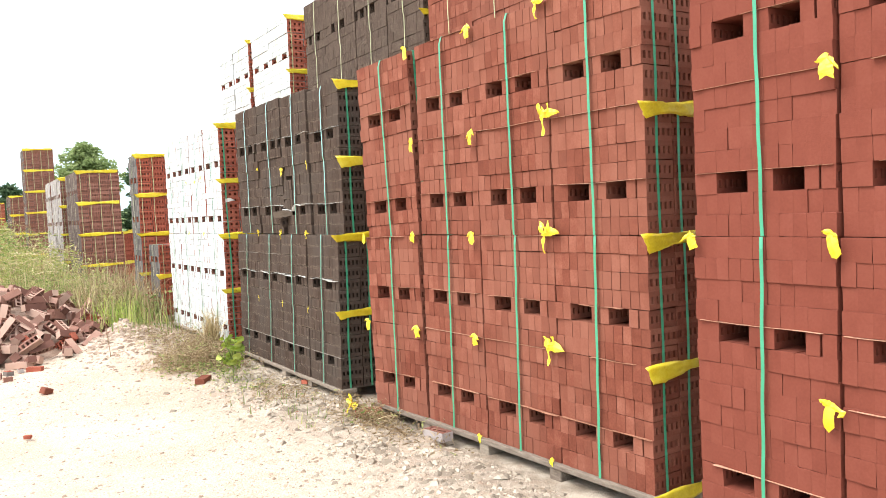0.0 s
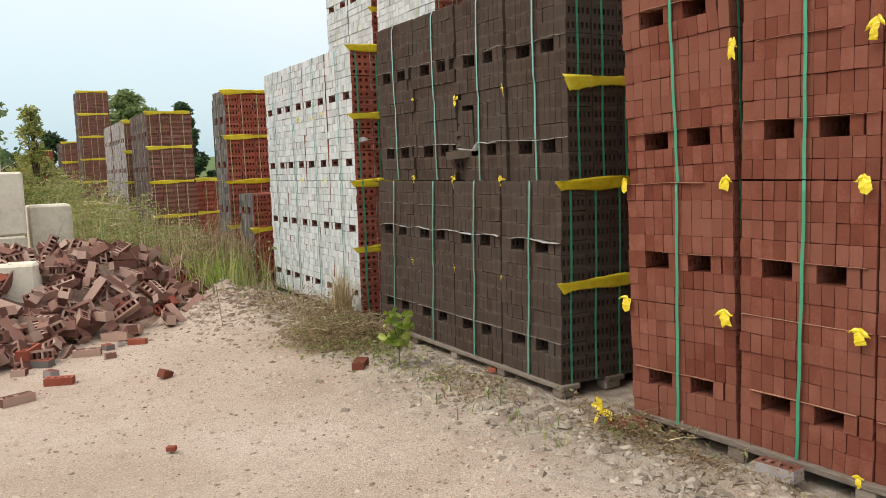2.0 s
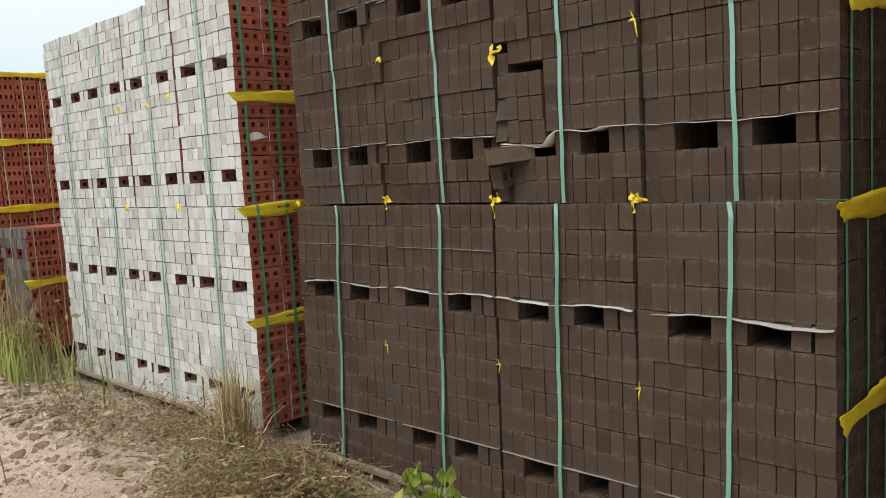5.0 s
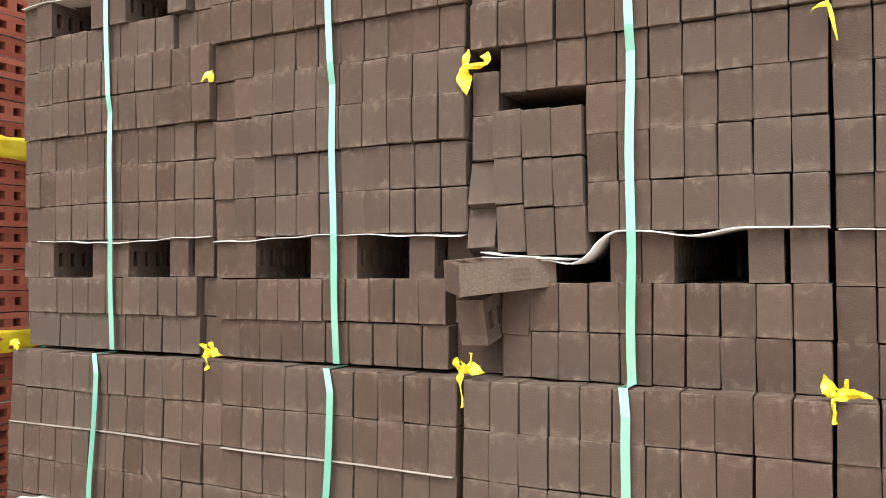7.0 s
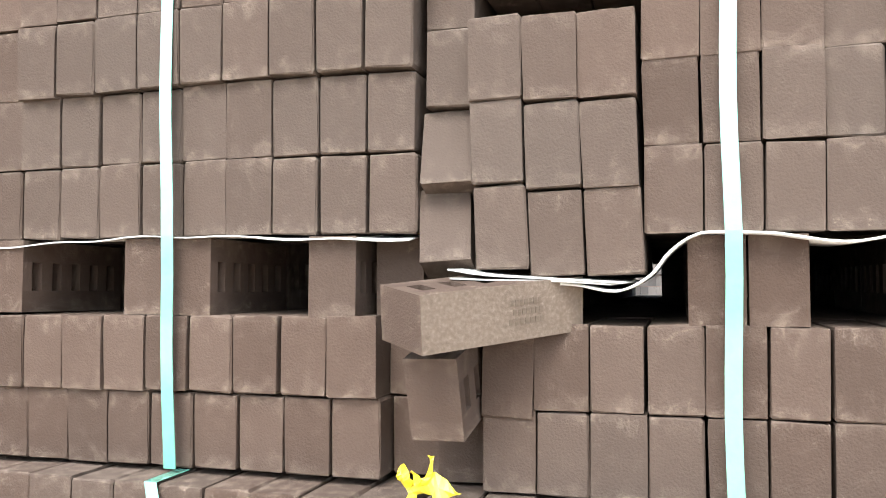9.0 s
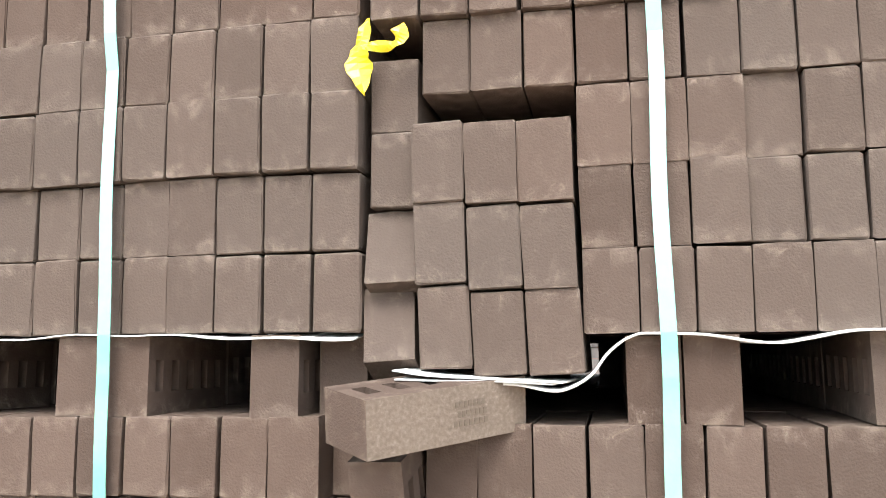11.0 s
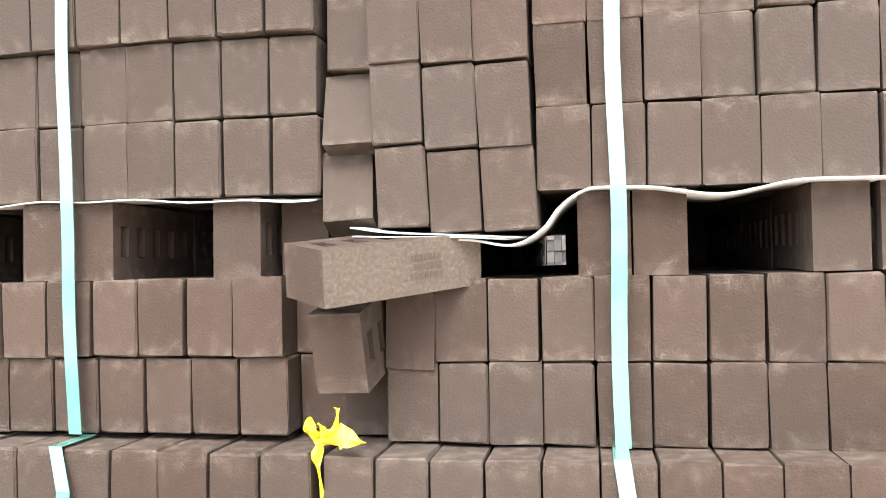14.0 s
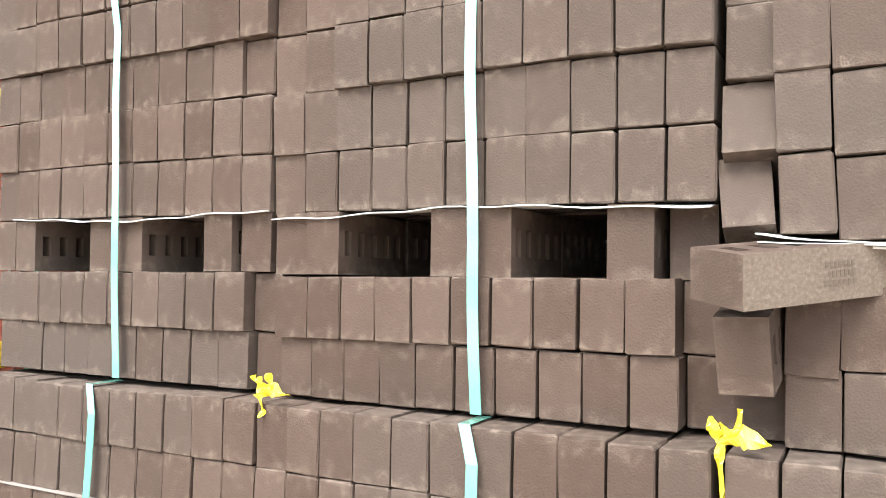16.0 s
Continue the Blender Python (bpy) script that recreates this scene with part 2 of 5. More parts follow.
def loose_dirt(m):
    """Darker loose dirt lies in an uneven strip along the stacks, and in stray patches on the track."""
    n, l = m.node_tree.nodes, m.node_tree.links
    b = n["Principled BSDF"]
    base = b.inputs["Base Color"].links[0].from_socket
    tc, sep, nz, nz2 = n.new("ShaderNodeTexCoord"), n.new("ShaderNodeSeparateXYZ"), n.new("ShaderNodeTexNoise"), n.new("ShaderNodeTexNoise")
    l.new(tc.outputs["Object"], sep.inputs[0])
    for t, sc in ((nz, 1.3), (nz2, 7.0)):
        l.new(tc.outputs["Object"], t.inputs["Vector"])
        t.inputs["Scale"].default_value, t.inputs["Detail"].default_value = sc, 6
    def maths(op, a, c):
        k = n.new("ShaderNodeMath")
        k.operation = op
        for i, v in enumerate((a, c)):
            if isinstance(v, float):
                k.inputs[i].default_value = v
            else:
                l.new(v, k.inputs[i])
        return k.outputs[0]
    wob = maths("ADD", maths("MULTIPLY", nz.outputs[0], 1.6), maths("MULTIPLY", nz2.outputs[0], 1.1))
    edge = n.new("ShaderNodeMapRange")
    l.new(maths("ADD", sep.outputs[0], wob), edge.inputs[0])
    edge.inputs[1].default_value, edge.inputs[2].default_value, edge.inputs[4].default_value = 2.95, 3.75, 0.8
    mix = n.new("ShaderNodeMix")
    mix.data_type = "RGBA"
    ramp = n.new("ShaderNodeValToRGB")
    ramp.color_ramp.elements[0].position, ramp.color_ramp.elements[0].color = 0.35, (0.21, 0.168, 0.128, 1)
    ramp.color_ramp.elements[1].position, ramp.color_ramp.elements[1].color = 0.66, (0.52, 0.45, 0.37, 1)
    l.new(nz2.outputs[0], ramp.inputs[0])
    l.new(edge.outputs[0], mix.inputs[0])
    l.new(base, mix.inputs[6])
    l.new(ramp.outputs[0], mix.inputs[7])
    tread = n.new("ShaderNodeTexNoise")         # scuffed by feet and wheels: worn patches and shallow lumps
    tread.inputs["Scale"].default_value, tread.inputs["Detail"].default_value, tread.inputs["Roughness"].default_value = 9.0, 9, 0.72
    l.new(tc.outputs["Object"], tread.inputs["Vector"])
    lump = n.new("ShaderNodeBump")
    lump.inputs["Strength"].default_value, lump.inputs["Distance"].default_value = 0.8, 0.03
    l.new(tread.outputs[0], lump.inputs["Height"])
    l.new(b.inputs["Normal"].links[0].from_socket, lump.inputs["Normal"])
    l.new(lump.outputs[0], b.inputs["Normal"])
    worn = n.new("ShaderNodeMapRange")
    worn.inputs[1].default_value, worn.inputs[2].default_value, worn.inputs[4].default_value = 0.50, 0.66, 0.55
    l.new(tread.outputs[0], worn.inputs[0])
    scuff = n.new("ShaderNodeMix")
    scuff.data_type = "RGBA"
    l.new(worn.outputs[0], scuff.inputs[0])
    l.new(mix.outputs[2], scuff.inputs[6])
    scuff.inputs[7].default_value = (0.36, 0.265, 0.195, 1)
    dust_y, dust_x = n.new("ShaderNodeMapRange"), n.new("ShaderNodeMapRange")
    for node, axis, lo, hi, a, z in ((dust_y, 1, 5.6, 8.4, 0.0, 1.0), (dust_x, 0, 0.6, 2.0, 1.0, 0.0)):
        l.new(maths("ADD", sep.outputs[axis], maths("MULTIPLY", nz.outputs[0], 1.2)), node.inputs[0])
        node.inputs[1].default_value, node.inputs[2].default_value, node.inputs[3].default_value, node.inputs[4].default_value = lo + 0.6, hi + 0.6, a, z
    dust = n.new("ShaderNodeMix")
    dust.data_type = "RGBA"
    l.new(maths("MULTIPLY", maths("MULTIPLY", dust_y.outputs[0], dust_x.outputs[0]), maths("MULTIPLY", nz2.outputs[0], 0.5)), dust.inputs[0])
    l.new(scuff.outputs[2], dust.inputs[6])
    dust.inputs[7].default_value = (0.47, 0.315, 0.245, 1)
    l.new(dust.outputs[2], b.inputs["Base Color"])


loose_dirt(SOIL)
LEAF = material("green_leaf", [(0.17, 0.22, 0.085), (0.24, 0.30, 0.12), (0.32, 0.37, 0.165)], rough=0.6, per_piece=0.6, scale=2)
CONIFER = material("dark_conifer_needles", [(0.05, 0.085, 0.04), (0.07, 0.11, 0.055), (0.095, 0.14, 0.07)], rough=0.7, per_piece=0.6, scale=2)
BRIGHT_LEAF = material("bright_broad_leaf", [(0.28, 0.38, 0.07), (0.40, 0.50, 0.10), (0.52, 0.57, 0.17)], rough=0.5, per_piece=0.5, scale=8)
DRY = material("dry_grass", [(0.20, 0.135, 0.075), (0.33, 0.24, 0.14), (0.46, 0.36, 0.23)], rough=0.8, per_piece=0.6, scale=3)
GREEN_GRASS = material("green_weed", [(0.145, 0.205, 0.055), (0.27, 0.33, 0.11), (0.47, 0.45, 0.20)], rough=0.8, per_piece=0.6, scale=3)
BARK = material("bark", [(0.05, 0.04, 0.03), (0.09, 0.07, 0.05), (0.13, 0.10, 0.08)], scale=8, per_piece=0.1)


def let_light_through(m, share):
    """Leaves pass on a part of the light that falls on their far side."""
    n, l = m.node_tree.nodes, m.node_tree.links
    b, out = n["Principled BSDF"], n["Material Output"]
    t, mix = n.new("ShaderNodeBsdfTranslucent"), n.new("ShaderNodeMixShader")
    l.new(b.inputs["Base Color"].links[0].from_socket, t.inputs["Color"])
    mix.inputs[0].default_value = share
    l.new(b.outputs[0], mix.inputs[1])
    l.new(t.outputs[0], mix.inputs[2])
    l.new(mix.outputs[0], out.inputs["Surface"])


STRAW = material("pale_straw", [(0.34, 0.25, 0.13), (0.48, 0.38, 0.21), (0.60, 0.50, 0.31)], rough=0.7, per_piece=0.6, scale=3)
YOUNG = material("pale_young_leaf", [(0.20, 0.23, 0.06), (0.29, 0.31, 0.09), (0.40, 0.39, 0.14)], rough=0.6, per_piece=0.6, scale=2)
for leafy in (YOUNG, LEAF, BRIGHT_LEAF, CONIFER, GREEN_GRASS, DRY):
    let_light_through(leafy, 0.5)


# ---- helpers of this file ----
rng = random.Random(7)


def mesh_of(name, bm, *mats):
    me = bpy.data.meshes.new(name)
    bm.to_mesh(me)
    bm.free()
    for m in mats:
        me.materials.append(m)
    return me


def part(name, data, material_, parent, label="", at=None):
    """One mesh object under a thing or part; data is a bmesh or a shared mesh."""
    if isinstance(data, bmesh.types.BMesh):
        data = mesh_of(name, data, *([material_] if material_ else []))
    ob = new(name, data)
    if at is not None:
        ob.matrix_basis = at
    if parent:
        ob.parent = parent
    return tagged(ob, label)


def thing(name, at, label, category, group="", kind=""):
    ob = new(name)
    ob.empty_display_size = 0.1
    ob.matrix_basis = at
    return tagged(ob, label, category, group, kind)


def thicken(bm, geom, thickness):
    bm.normal_update()
    bmesh.ops.solidify(bm, geom=geom, thickness=thickness)
    bmesh.ops.recalc_face_normals(bm, faces=bm.faces[:])


def box(bm, x0, x1, y0, y1, z0, z1, bevel=0.0, m=None, mat=0):
    v = [bm.verts.new((x, y, z)) for x in (x0, x1) for y in (y0, y1) for z in (z0, z1)]
    fs = [bm.faces.new([v[i] for i in q]) for q in ((0, 1, 3, 2), (4, 6, 7, 5), (0, 4, 5, 1), (2, 3, 7, 6), (0, 2, 6, 4), (1, 5, 7, 3))]
    for f in fs:
        f.material_index = mat
    if m is not None:
        bmesh.ops.transform(bm, matrix=m, verts=v)
    if bevel:
        es = list({e for f in fs for e in f.edges})
        bmesh.ops.bevel(bm, geom=es, offset=bevel, segments=1, affect="EDGES")
    return v


BL, BW, BH = 0.190, 0.0566, 0.0862      # brick: deep, wide, high as it stands on edge
PY, PZ = 0.0587, 0.0879                 # spacing along the stack and course by course


def plain_brick(name, seed, *mats, fill=0.0, w=BW, h=BH):
    """A brick on its edge, end to the front, with slightly worn arrises; ends and sides take mat 0, the bed faces the last one."""
    r = random.Random(seed)
    bm = bmesh.new()
    box(bm, 0, BL, -w / 2 - fill / 2, w / 2 + fill / 2, 0, h + fill, max(0.0011, 0.0019 - 0.6 * fill))
    bmesh.ops.subdivide_edges(bm, edges=[e for e in bm.edges if all(v.co.x < 1e-5 for v in e.verts)], cuts=7)
    for v in bm.verts:
        k = 0.0014 if v.co.x < 0.004 else 0.0005
        v.co += Vector((r.uniform(-0.6, 0.6) * (v.co.x > 0.0005), r.uniform(-1, 1), r.uniform(-1, 1))) * k
    bm.normal_update()
    for f in bm.faces:
        f.material_index = len(mats) - 1 if abs(f.normal.y) > 0.8 else 0
    return mesh_of(name, bm, *mats)


def cored_into(bm, at, n=5, depth=BL, back=1, wide=BW, high=BH, rim=0.30):
    """A cored brick: n slots run through it from bed face to bed face."""
    def q(*pts, mat=0):
        f = bm.faces.new([bm.verts.new(at @ Vector(p)) for p in pts])
        f.material_index = mat
    w, h, l = wide / 2, high, depth
    za, zb = rim * h, (1 - rim) * h
    step = l / (n + 0.35)
    web = 0.27 if rim > 0.25 else 0.21
    slots = [((0.175 + k + web) * step, (0.175 + k + 1 - web) * step) for k in range(n)]
    cuts = [0.0] + [c for s in slots for c in s] + [l]
    for y, flip in ((-w, 1), (w, -1)):
        for x0, x1, z0, z1 in [(0, l, 0, za), (0, l, zb, h)] + [(cuts[i], cuts[i + 1], za, zb) for i in range(0, len(cuts), 2)]:
            p = [(x0, y, z0), (x1, y, z0), (x1, y, z1), (x0, y, z1)]
            q(*(p if flip > 0 else p[::-1]), mat=back)
    for x0, x1 in slots:
        q((x0, -w, za), (x0, w, za), (x0, w, zb), (x0, -w, zb), mat=back)
        q((x1, -w, zb), (x1, w, zb), (x1, w, za), (x1, -w, za), mat=back)
        q((x0, -w, za), (x1, -w, za), (x1, w, za), (x0, w, za), mat=back)
        q((x0, w, zb), (x1, w, zb), (x1, -w, zb), (x0, -w, zb), mat=back)
    q((0, -w, 0), (0, -w, h), (0, w, h), (0, w, 0))
    q((l, -w, 0), (l, w, 0), (l, w, h), (l, -w, h))
    q((0, -w, h), (l, -w, h), (l, w, h), (0, w, h))
    q((0, -w, 0), (0, w, 0), (l, w, 0), (l, -w, 0))


def cored_brick(name, *mats, n=5, w=BW, h=BH, l=BL, rim=0.30):
    bm = bmesh.new()
    cored_into(bm, Matrix(), n, l, len(mats) - 1, w, h, rim)
    return mesh_of(name, bm, *mats)


# how each kind is packed: brick ends, spacing, columns, courses, courses with fork openings and the bricks in them
MODULAR = dict(w=BW, h=BH, py=PY, pz=PZ, cols=11, rows=14, void_rows=(2, 9), slots=(0.55, 1.70, 4.95, 5.97, 9.52, 10.5))
SQUARE = dict(w=0.0614, h=0.0646, py=0.0646, pz=0.0684, cols=10, rows=18, void_rows=(2, 11), slots=(0.5, 3.75, 4.75, 5.75, 9.35))
KIT = {}
for key, mats, n, joint, dim in (("brown", (BROWN,), 5, 0.0004, MODULAR), ("red", (RED,), 5, 0.0004, MODULAR), ("smooth", (SMOOTH_RED,), 5, 0.0022, MODULAR), ("white", (WHITE, RAW), 3, 0.0014, SQUARE),
                                 ("grey", (GREY, RAW), 4, 0.0, MODULAR), ("raw", (RAW,), 4, 0.0, MODULAR), ("pale", (PALE, DULL), 4, 0.0, MODULAR), ("dusk", (DUSK, DULL), 4, 0.0, MODULAR)):
    # white opening bricks get darker sides: the shade inside is put into their colour
    KIT[key] = dict(plain=[plain_brick(key + "_brick", 11 + i, *mats, fill=joint + 0.0006 * (i - 2), w=dim["w"], h=dim["h"]) for i in range(5)],
                    cored=cored_brick(key + "_cored_brick", *mats, n=n, w=dim["w"], h=dim["h"]), opening=cored_brick(key + "_opening_brick", *((WHITE, DULL) if key == "white" else mats), n=n, w=dim["w"], h=dim["h"]), mats=mats, n=n, dim=dim)

# ---- the brick packs ----
DEPTH = 4
WIDE, HIGH = 11 * PY, 14 * PZ


def strap(parent, pts, wide=0.016, label="flat green plastic strap", across=Vector((0, 1, 0)), name="strap", mat=None):
    """A thin flat band along the points."""
    bm = bmesh.new()
    pts = [Vector(p) for p in pts]
    rings = []
    for i, p in enumerate(pts):
        d = (pts[min(i + 1, len(pts) - 1)] - pts[max(i - 1, 0)]).normalized()
        nrm = across.cross(d).normalized() * 0.0005
        rings.append([bm.verts.new(p + across * wide / 2 * sx + nrm * sn) for sx, sn in ((-1, -1), (1, -1), (1, 1), (-1, 1))])
    for p, q in zip(rings, rings[1:]):
        for i in range(4):
            bm.faces.new((p[i], p[(i + 1) % 4], q[(i + 1) % 4], q[i]))
    bmesh.ops.recalc_face_normals(bm, faces=bm.faces[:])
    return part(name, bm, mat or STRAP, parent, label)


def pack(kind, x, y, z, label, group, rows=None, depth=DEPTH, end=True, near=True, skip=(), turn=0.0, lean=0.0, seed=0, proud=0.004,
         front_strap=True, strap_y=None, side_straps=4, liner=True, slots_open=None, name="brick_pack", slant=None,
         courses=None, pitch=None, shifts=None, steps=None, back=None, tip=0.0, sheets=None):
    """A strapped pack of bricks on edge, front at x facing -x, low-y end at y.
    courses: heights of the course joints; pitch: column spacing; shifts: sideways shift of some courses; steps: how far some
    courses stand back (+) or out (-); back: the same for single bricks; tip: backward lean; sheets: courses with paper on them."""
    r = random.Random(seed * 91 + 5)
    kit = KIT[kind]
    root = thing(name, pose(x, y, z, lean, tip, turn), label, "brick pack", group)
    joined = bmesh.new()
    dim = kit["dim"]
    py, pz, bw, bh, cols = dim["py"], dim["pz"], dim["w"], dim["h"], dim["cols"]
    rows = rows or dim["rows"]
    py = pitch or py
    beds = courses or [k * pz for k in range(rows + 1)]
    wide = cols * py
    grow_y = (py - 0.0023) / bw
    run_amp = proud * (0.35 if kind in ("red", "white", "brown") else 1.0)
    last = len(kit["mats"]) - 1
    for row in range(rows):
        opened = row in dim["void_rows"]
        slots = (slots_open or dim["slots"]) if opened else [c + 0.5 for c in range(cols)]
        row_dx = r.uniform(-proud, proud) if steps is None else steps.get(row, 0.0)
        grow = Matrix.Diagonal((1, grow_y, (beds[row + 1] - beds[row] - 0.0016) / bh, 1)) if courses else Matrix()
        along = (shifts or {}).get(row, 0.0)
        bed = beds[row]
        row_pitch, sag, ph = r.uniform(-1.3, 1.3), r.uniform(-0.0022, 0.0), r.uniform(0, 6)
        run = 0
        for i, c in enumerate(slots):
            if run <= 0:
                run, run_dx = r.choice((2, 3, 4, 5)), r.uniform(-run_amp, run_amp)
            run -= 1
            if (row, i) in skip:
                continue
            dx = row_dx + run_dx + (back or {}).get((row, i), 0.0) + r.uniform(-0.0012, 0.0012) + (0.005 if i == len(slots) - 1 and r.random() < 0.6 else 0)
            slack = 1.7 if kind == "white" else 1.0
            m = pose(dx + (r.uniform(-0.001, 0.001) if kind == "white" else 0.0), along + c * py + r.uniform(-0.0009, 0.0009) * slack, bed + sag * math.sin(c * 0.45 + ph) * (0 < row), r.uniform(-0.5, 0.5), row_pitch + r.uniform(-0.3, 0.3), r.uniform(-0.6, 0.6)) @ grow
            holes = opened or (i == 0 and end)
            if near:
                part("brick", kit["opening"] if opened and not (i == 0 and end) else kit["cored"] if holes else kit["plain"][r.randrange(5)], None, root, at=m)
            elif holes:
                cored_into(joined, m, kit["n"], back=last, wide=bw, high=bh)
            else:
                box(joined, 0, BL, -bw / 2, bw / 2, 0, bh, m=m)
        for d in range(1, depth):
            if end:
                m = pose(d * (BL + 0.006) + r.uniform(-0.003, 0.003), py / 2 + r.uniform(-0.004, 0.004), bed, 0, 0, r.uniform(-0.6, 0.6)) @ grow
                if near:
                    part("brick", kit["cored"], None, root, at=m)
                else:
                    cored_into(joined, m, kit["n"], back=last, wide=bw, high=bh)
            if opened:
                for c in slots[1 if end else 0:]:
                    cored_into(joined, pose(d * (BL + 0.006), c * py, bed) @ grow, kit["n"], back=last, wide=bw, high=bh)
        if not opened:
            box(joined, BL + 0.006, depth * (BL + 0.006), py * (1.03 if end else 0.05), wide - 0.004, bed, beds[row + 1] - 0.0015, mat=last)
    me = mesh_of("inner_bricks", joined, *kit["mats"])
    tagged(part("inner_bricks", me, None, root), kind="stuff")
    top = beds[rows]
    if front_strap:
        yc = strap_y if strap_y else wide / 2 + r.uniform(-0.02, 0.02)
        pts = [(0.06, yc, top + 0.003), (-0.004, yc, top + 0.002)]
        slant = slant if slant is not None else 0.006 if z > 1 else -0.012
        for k in range(1, 29):
            zz = top * (1 - k / 28)
            u = (zz * 14 / top) % 7.0                      # above each opening the band leans back, below it hangs plumb
            out = -0.016 + 0.0022 * max(0.0, u - 3.0) if u > 3.0 and kind == "brown" else -0.015
            pts.append((out - proud, yc + slant * (1 - k / 14) + 0.0015 * math.sin(k * 0.9 + seed), max(zz, 0.002)))
        strap(root, pts, 0.016 if near else 0.010, mat=MINT if near and kind in ("brown", "white") else STRAP if near else FADED)
    for k in range(side_straps if end else 0):
        xc = 0.055 + k * 0.19 + r.uniform(-0.02, 0.02)
        strap(root, wide=0.016 if near else 0.010, mat=STRAP if near else FADED, pts=[(xc, 0.08, top + 0.004), (xc, -0.004, top + 0.003), (xc + 0.004, -0.008, top * 0.6), (xc - 0.004, -0.008, top * 0.3), (xc + 0.006, -0.005, 0.002)], across=Vector((1, 0, 0)))
    if sheets is not None:
        for k, loose in sheets:
            paper(root, beds[k], wide, r, 1.0, True, loose, mat=DUSTY if loose < 0.5 else None)
    elif liner:
        for k, seen in ((3, 0.9), (7, 0.7), (10, 0.9), (rows, 0.6)):
            if k <= rows:
                paper(root, beds[k], wide, r, seen, mat=KRAFT if kind in ("red", "smooth") else PAPER)
    return root


def paper(root, z, wide, r, seen, whole=False, loose=1.0, mat=None):
    """The front edge of a paper sheet between two courses, a little crumpled, sticking out here and there."""
    y0, y1 = (0.01, wide - 0.01) if r.random() < 0.5 else (wide * r.uniform(0, 0.3), wide * r.uniform(0.6, 1.0))
    if whole:
        y0, y1 = 0.005, wide - r.choice((0.005, 0.06))
    if r.random() > seen:
        return
    bm = bmesh.new()
    n, ph = 30, r.uniform(0, 6)
    out = r.uniform(0.002, 0.012) if loose == 1.0 else 0.008 * loose
    rows_ = []
    for i in range(n + 1):
        u = i / n
        y = y0 + (y1 - y0) * u
        o = -0.006 - out * (0.5 + 0.5 * math.sin(u * 5 + ph)) - r.uniform(0, 0.0015)
        d = -(0.5 if loose == 1.0 else 0.95) * out * (0.5 + 0.5 * math.sin(u * 7 + ph * 2)) - (0.0015 * math.sin(u * 31 + ph) if loose > 1 else 0)
        rows_.append((bm.verts.new((o, y, z + d - 0.001)), bm.verts.new((0.06, y, z - 0.0004))))
    for p, q in zip(rows_, rows_[1:]):
        bm.faces.new((p[0], q[0], q[1], p[1]))
    thicken(bm, geom=bm.faces[:], thickness=0.0016)
    part("paper_liner", bm, mat or PAPER, root, "creased brown paper sheet edge" if mat is KRAFT else "dusty grey paper sheet edge" if mat is DUSTY else "creased white paper sheet edge")


def tape_band(x, y, z, length, seed, drop=0.055, label="torn yellow plastic band wrapped round the end of a brick pack", group="yellow bands", turn=0.0):
    """A crumpled band of plastic along the low-y end of a pack, with drooping torn ends."""
    r = random.Random(seed)
    bm = bmesh.new()
    n, rowsn = 22, 5
    grid = []
    for i in range(n + 1):
        u = i / n
        sag = 0.006 * math.sin(u * math.pi * 2.2 + seed) - 0.008 * (1 - u) ** 4
        h = drop * (0.8 + 0.2 * math.sin(u * 7 + seed)) * (1.12 - 0.25 * u)
        col = []
        for j in range(rowsn + 1):
            v = j / rowsn
            wob = 0.005 * math.sin(9 * u + 14 * v + seed) + r.uniform(-0.003, 0.003)
            col.append(bm.verts.new((u * length - 0.05 * (1 - v) * (1 - u) ** 8, -0.018 + wob, sag - v * h + r.uniform(-0.003, 0.003))))
        grid.append(col)
    for i in range(n):
        for j in range(rowsn):
            bm.faces.new((grid[i][j], grid[i + 1][j], grid[i + 1][j + 1], grid[i][j + 1]))
    for f in bm.faces:
        f.smooth = True
    thicken(bm, geom=bm.faces[:], thickness=0.0012)
    ob = part("plastic_band", bm, FILM, None, label, pose(x, y, z, 0, 0, turn))
    return tagged(ob, label, "plastic wrap", group)


def eased(pts, n=6):
    """A smooth run of points through the given ones."""
    out = []
    for i in range(len(pts) - 1):
        p0, p1, p2, p3 = (Vector(pts[min(max(j, 0), len(pts) - 1)]) for j in (i - 1, i, i + 1, i + 2))
        for k in range(n):
            u = k / n
            out.append(0.5 * (2 * p1 + (p2 - p0) * u + (2 * p0 - 5 * p1 + 4 * p2 - p3) * u * u + (3 * p1 - p0 - 3 * p2 + p3) * u ** 3))
    return [tuple(v) for v in out] + [tuple(pts[-1])]


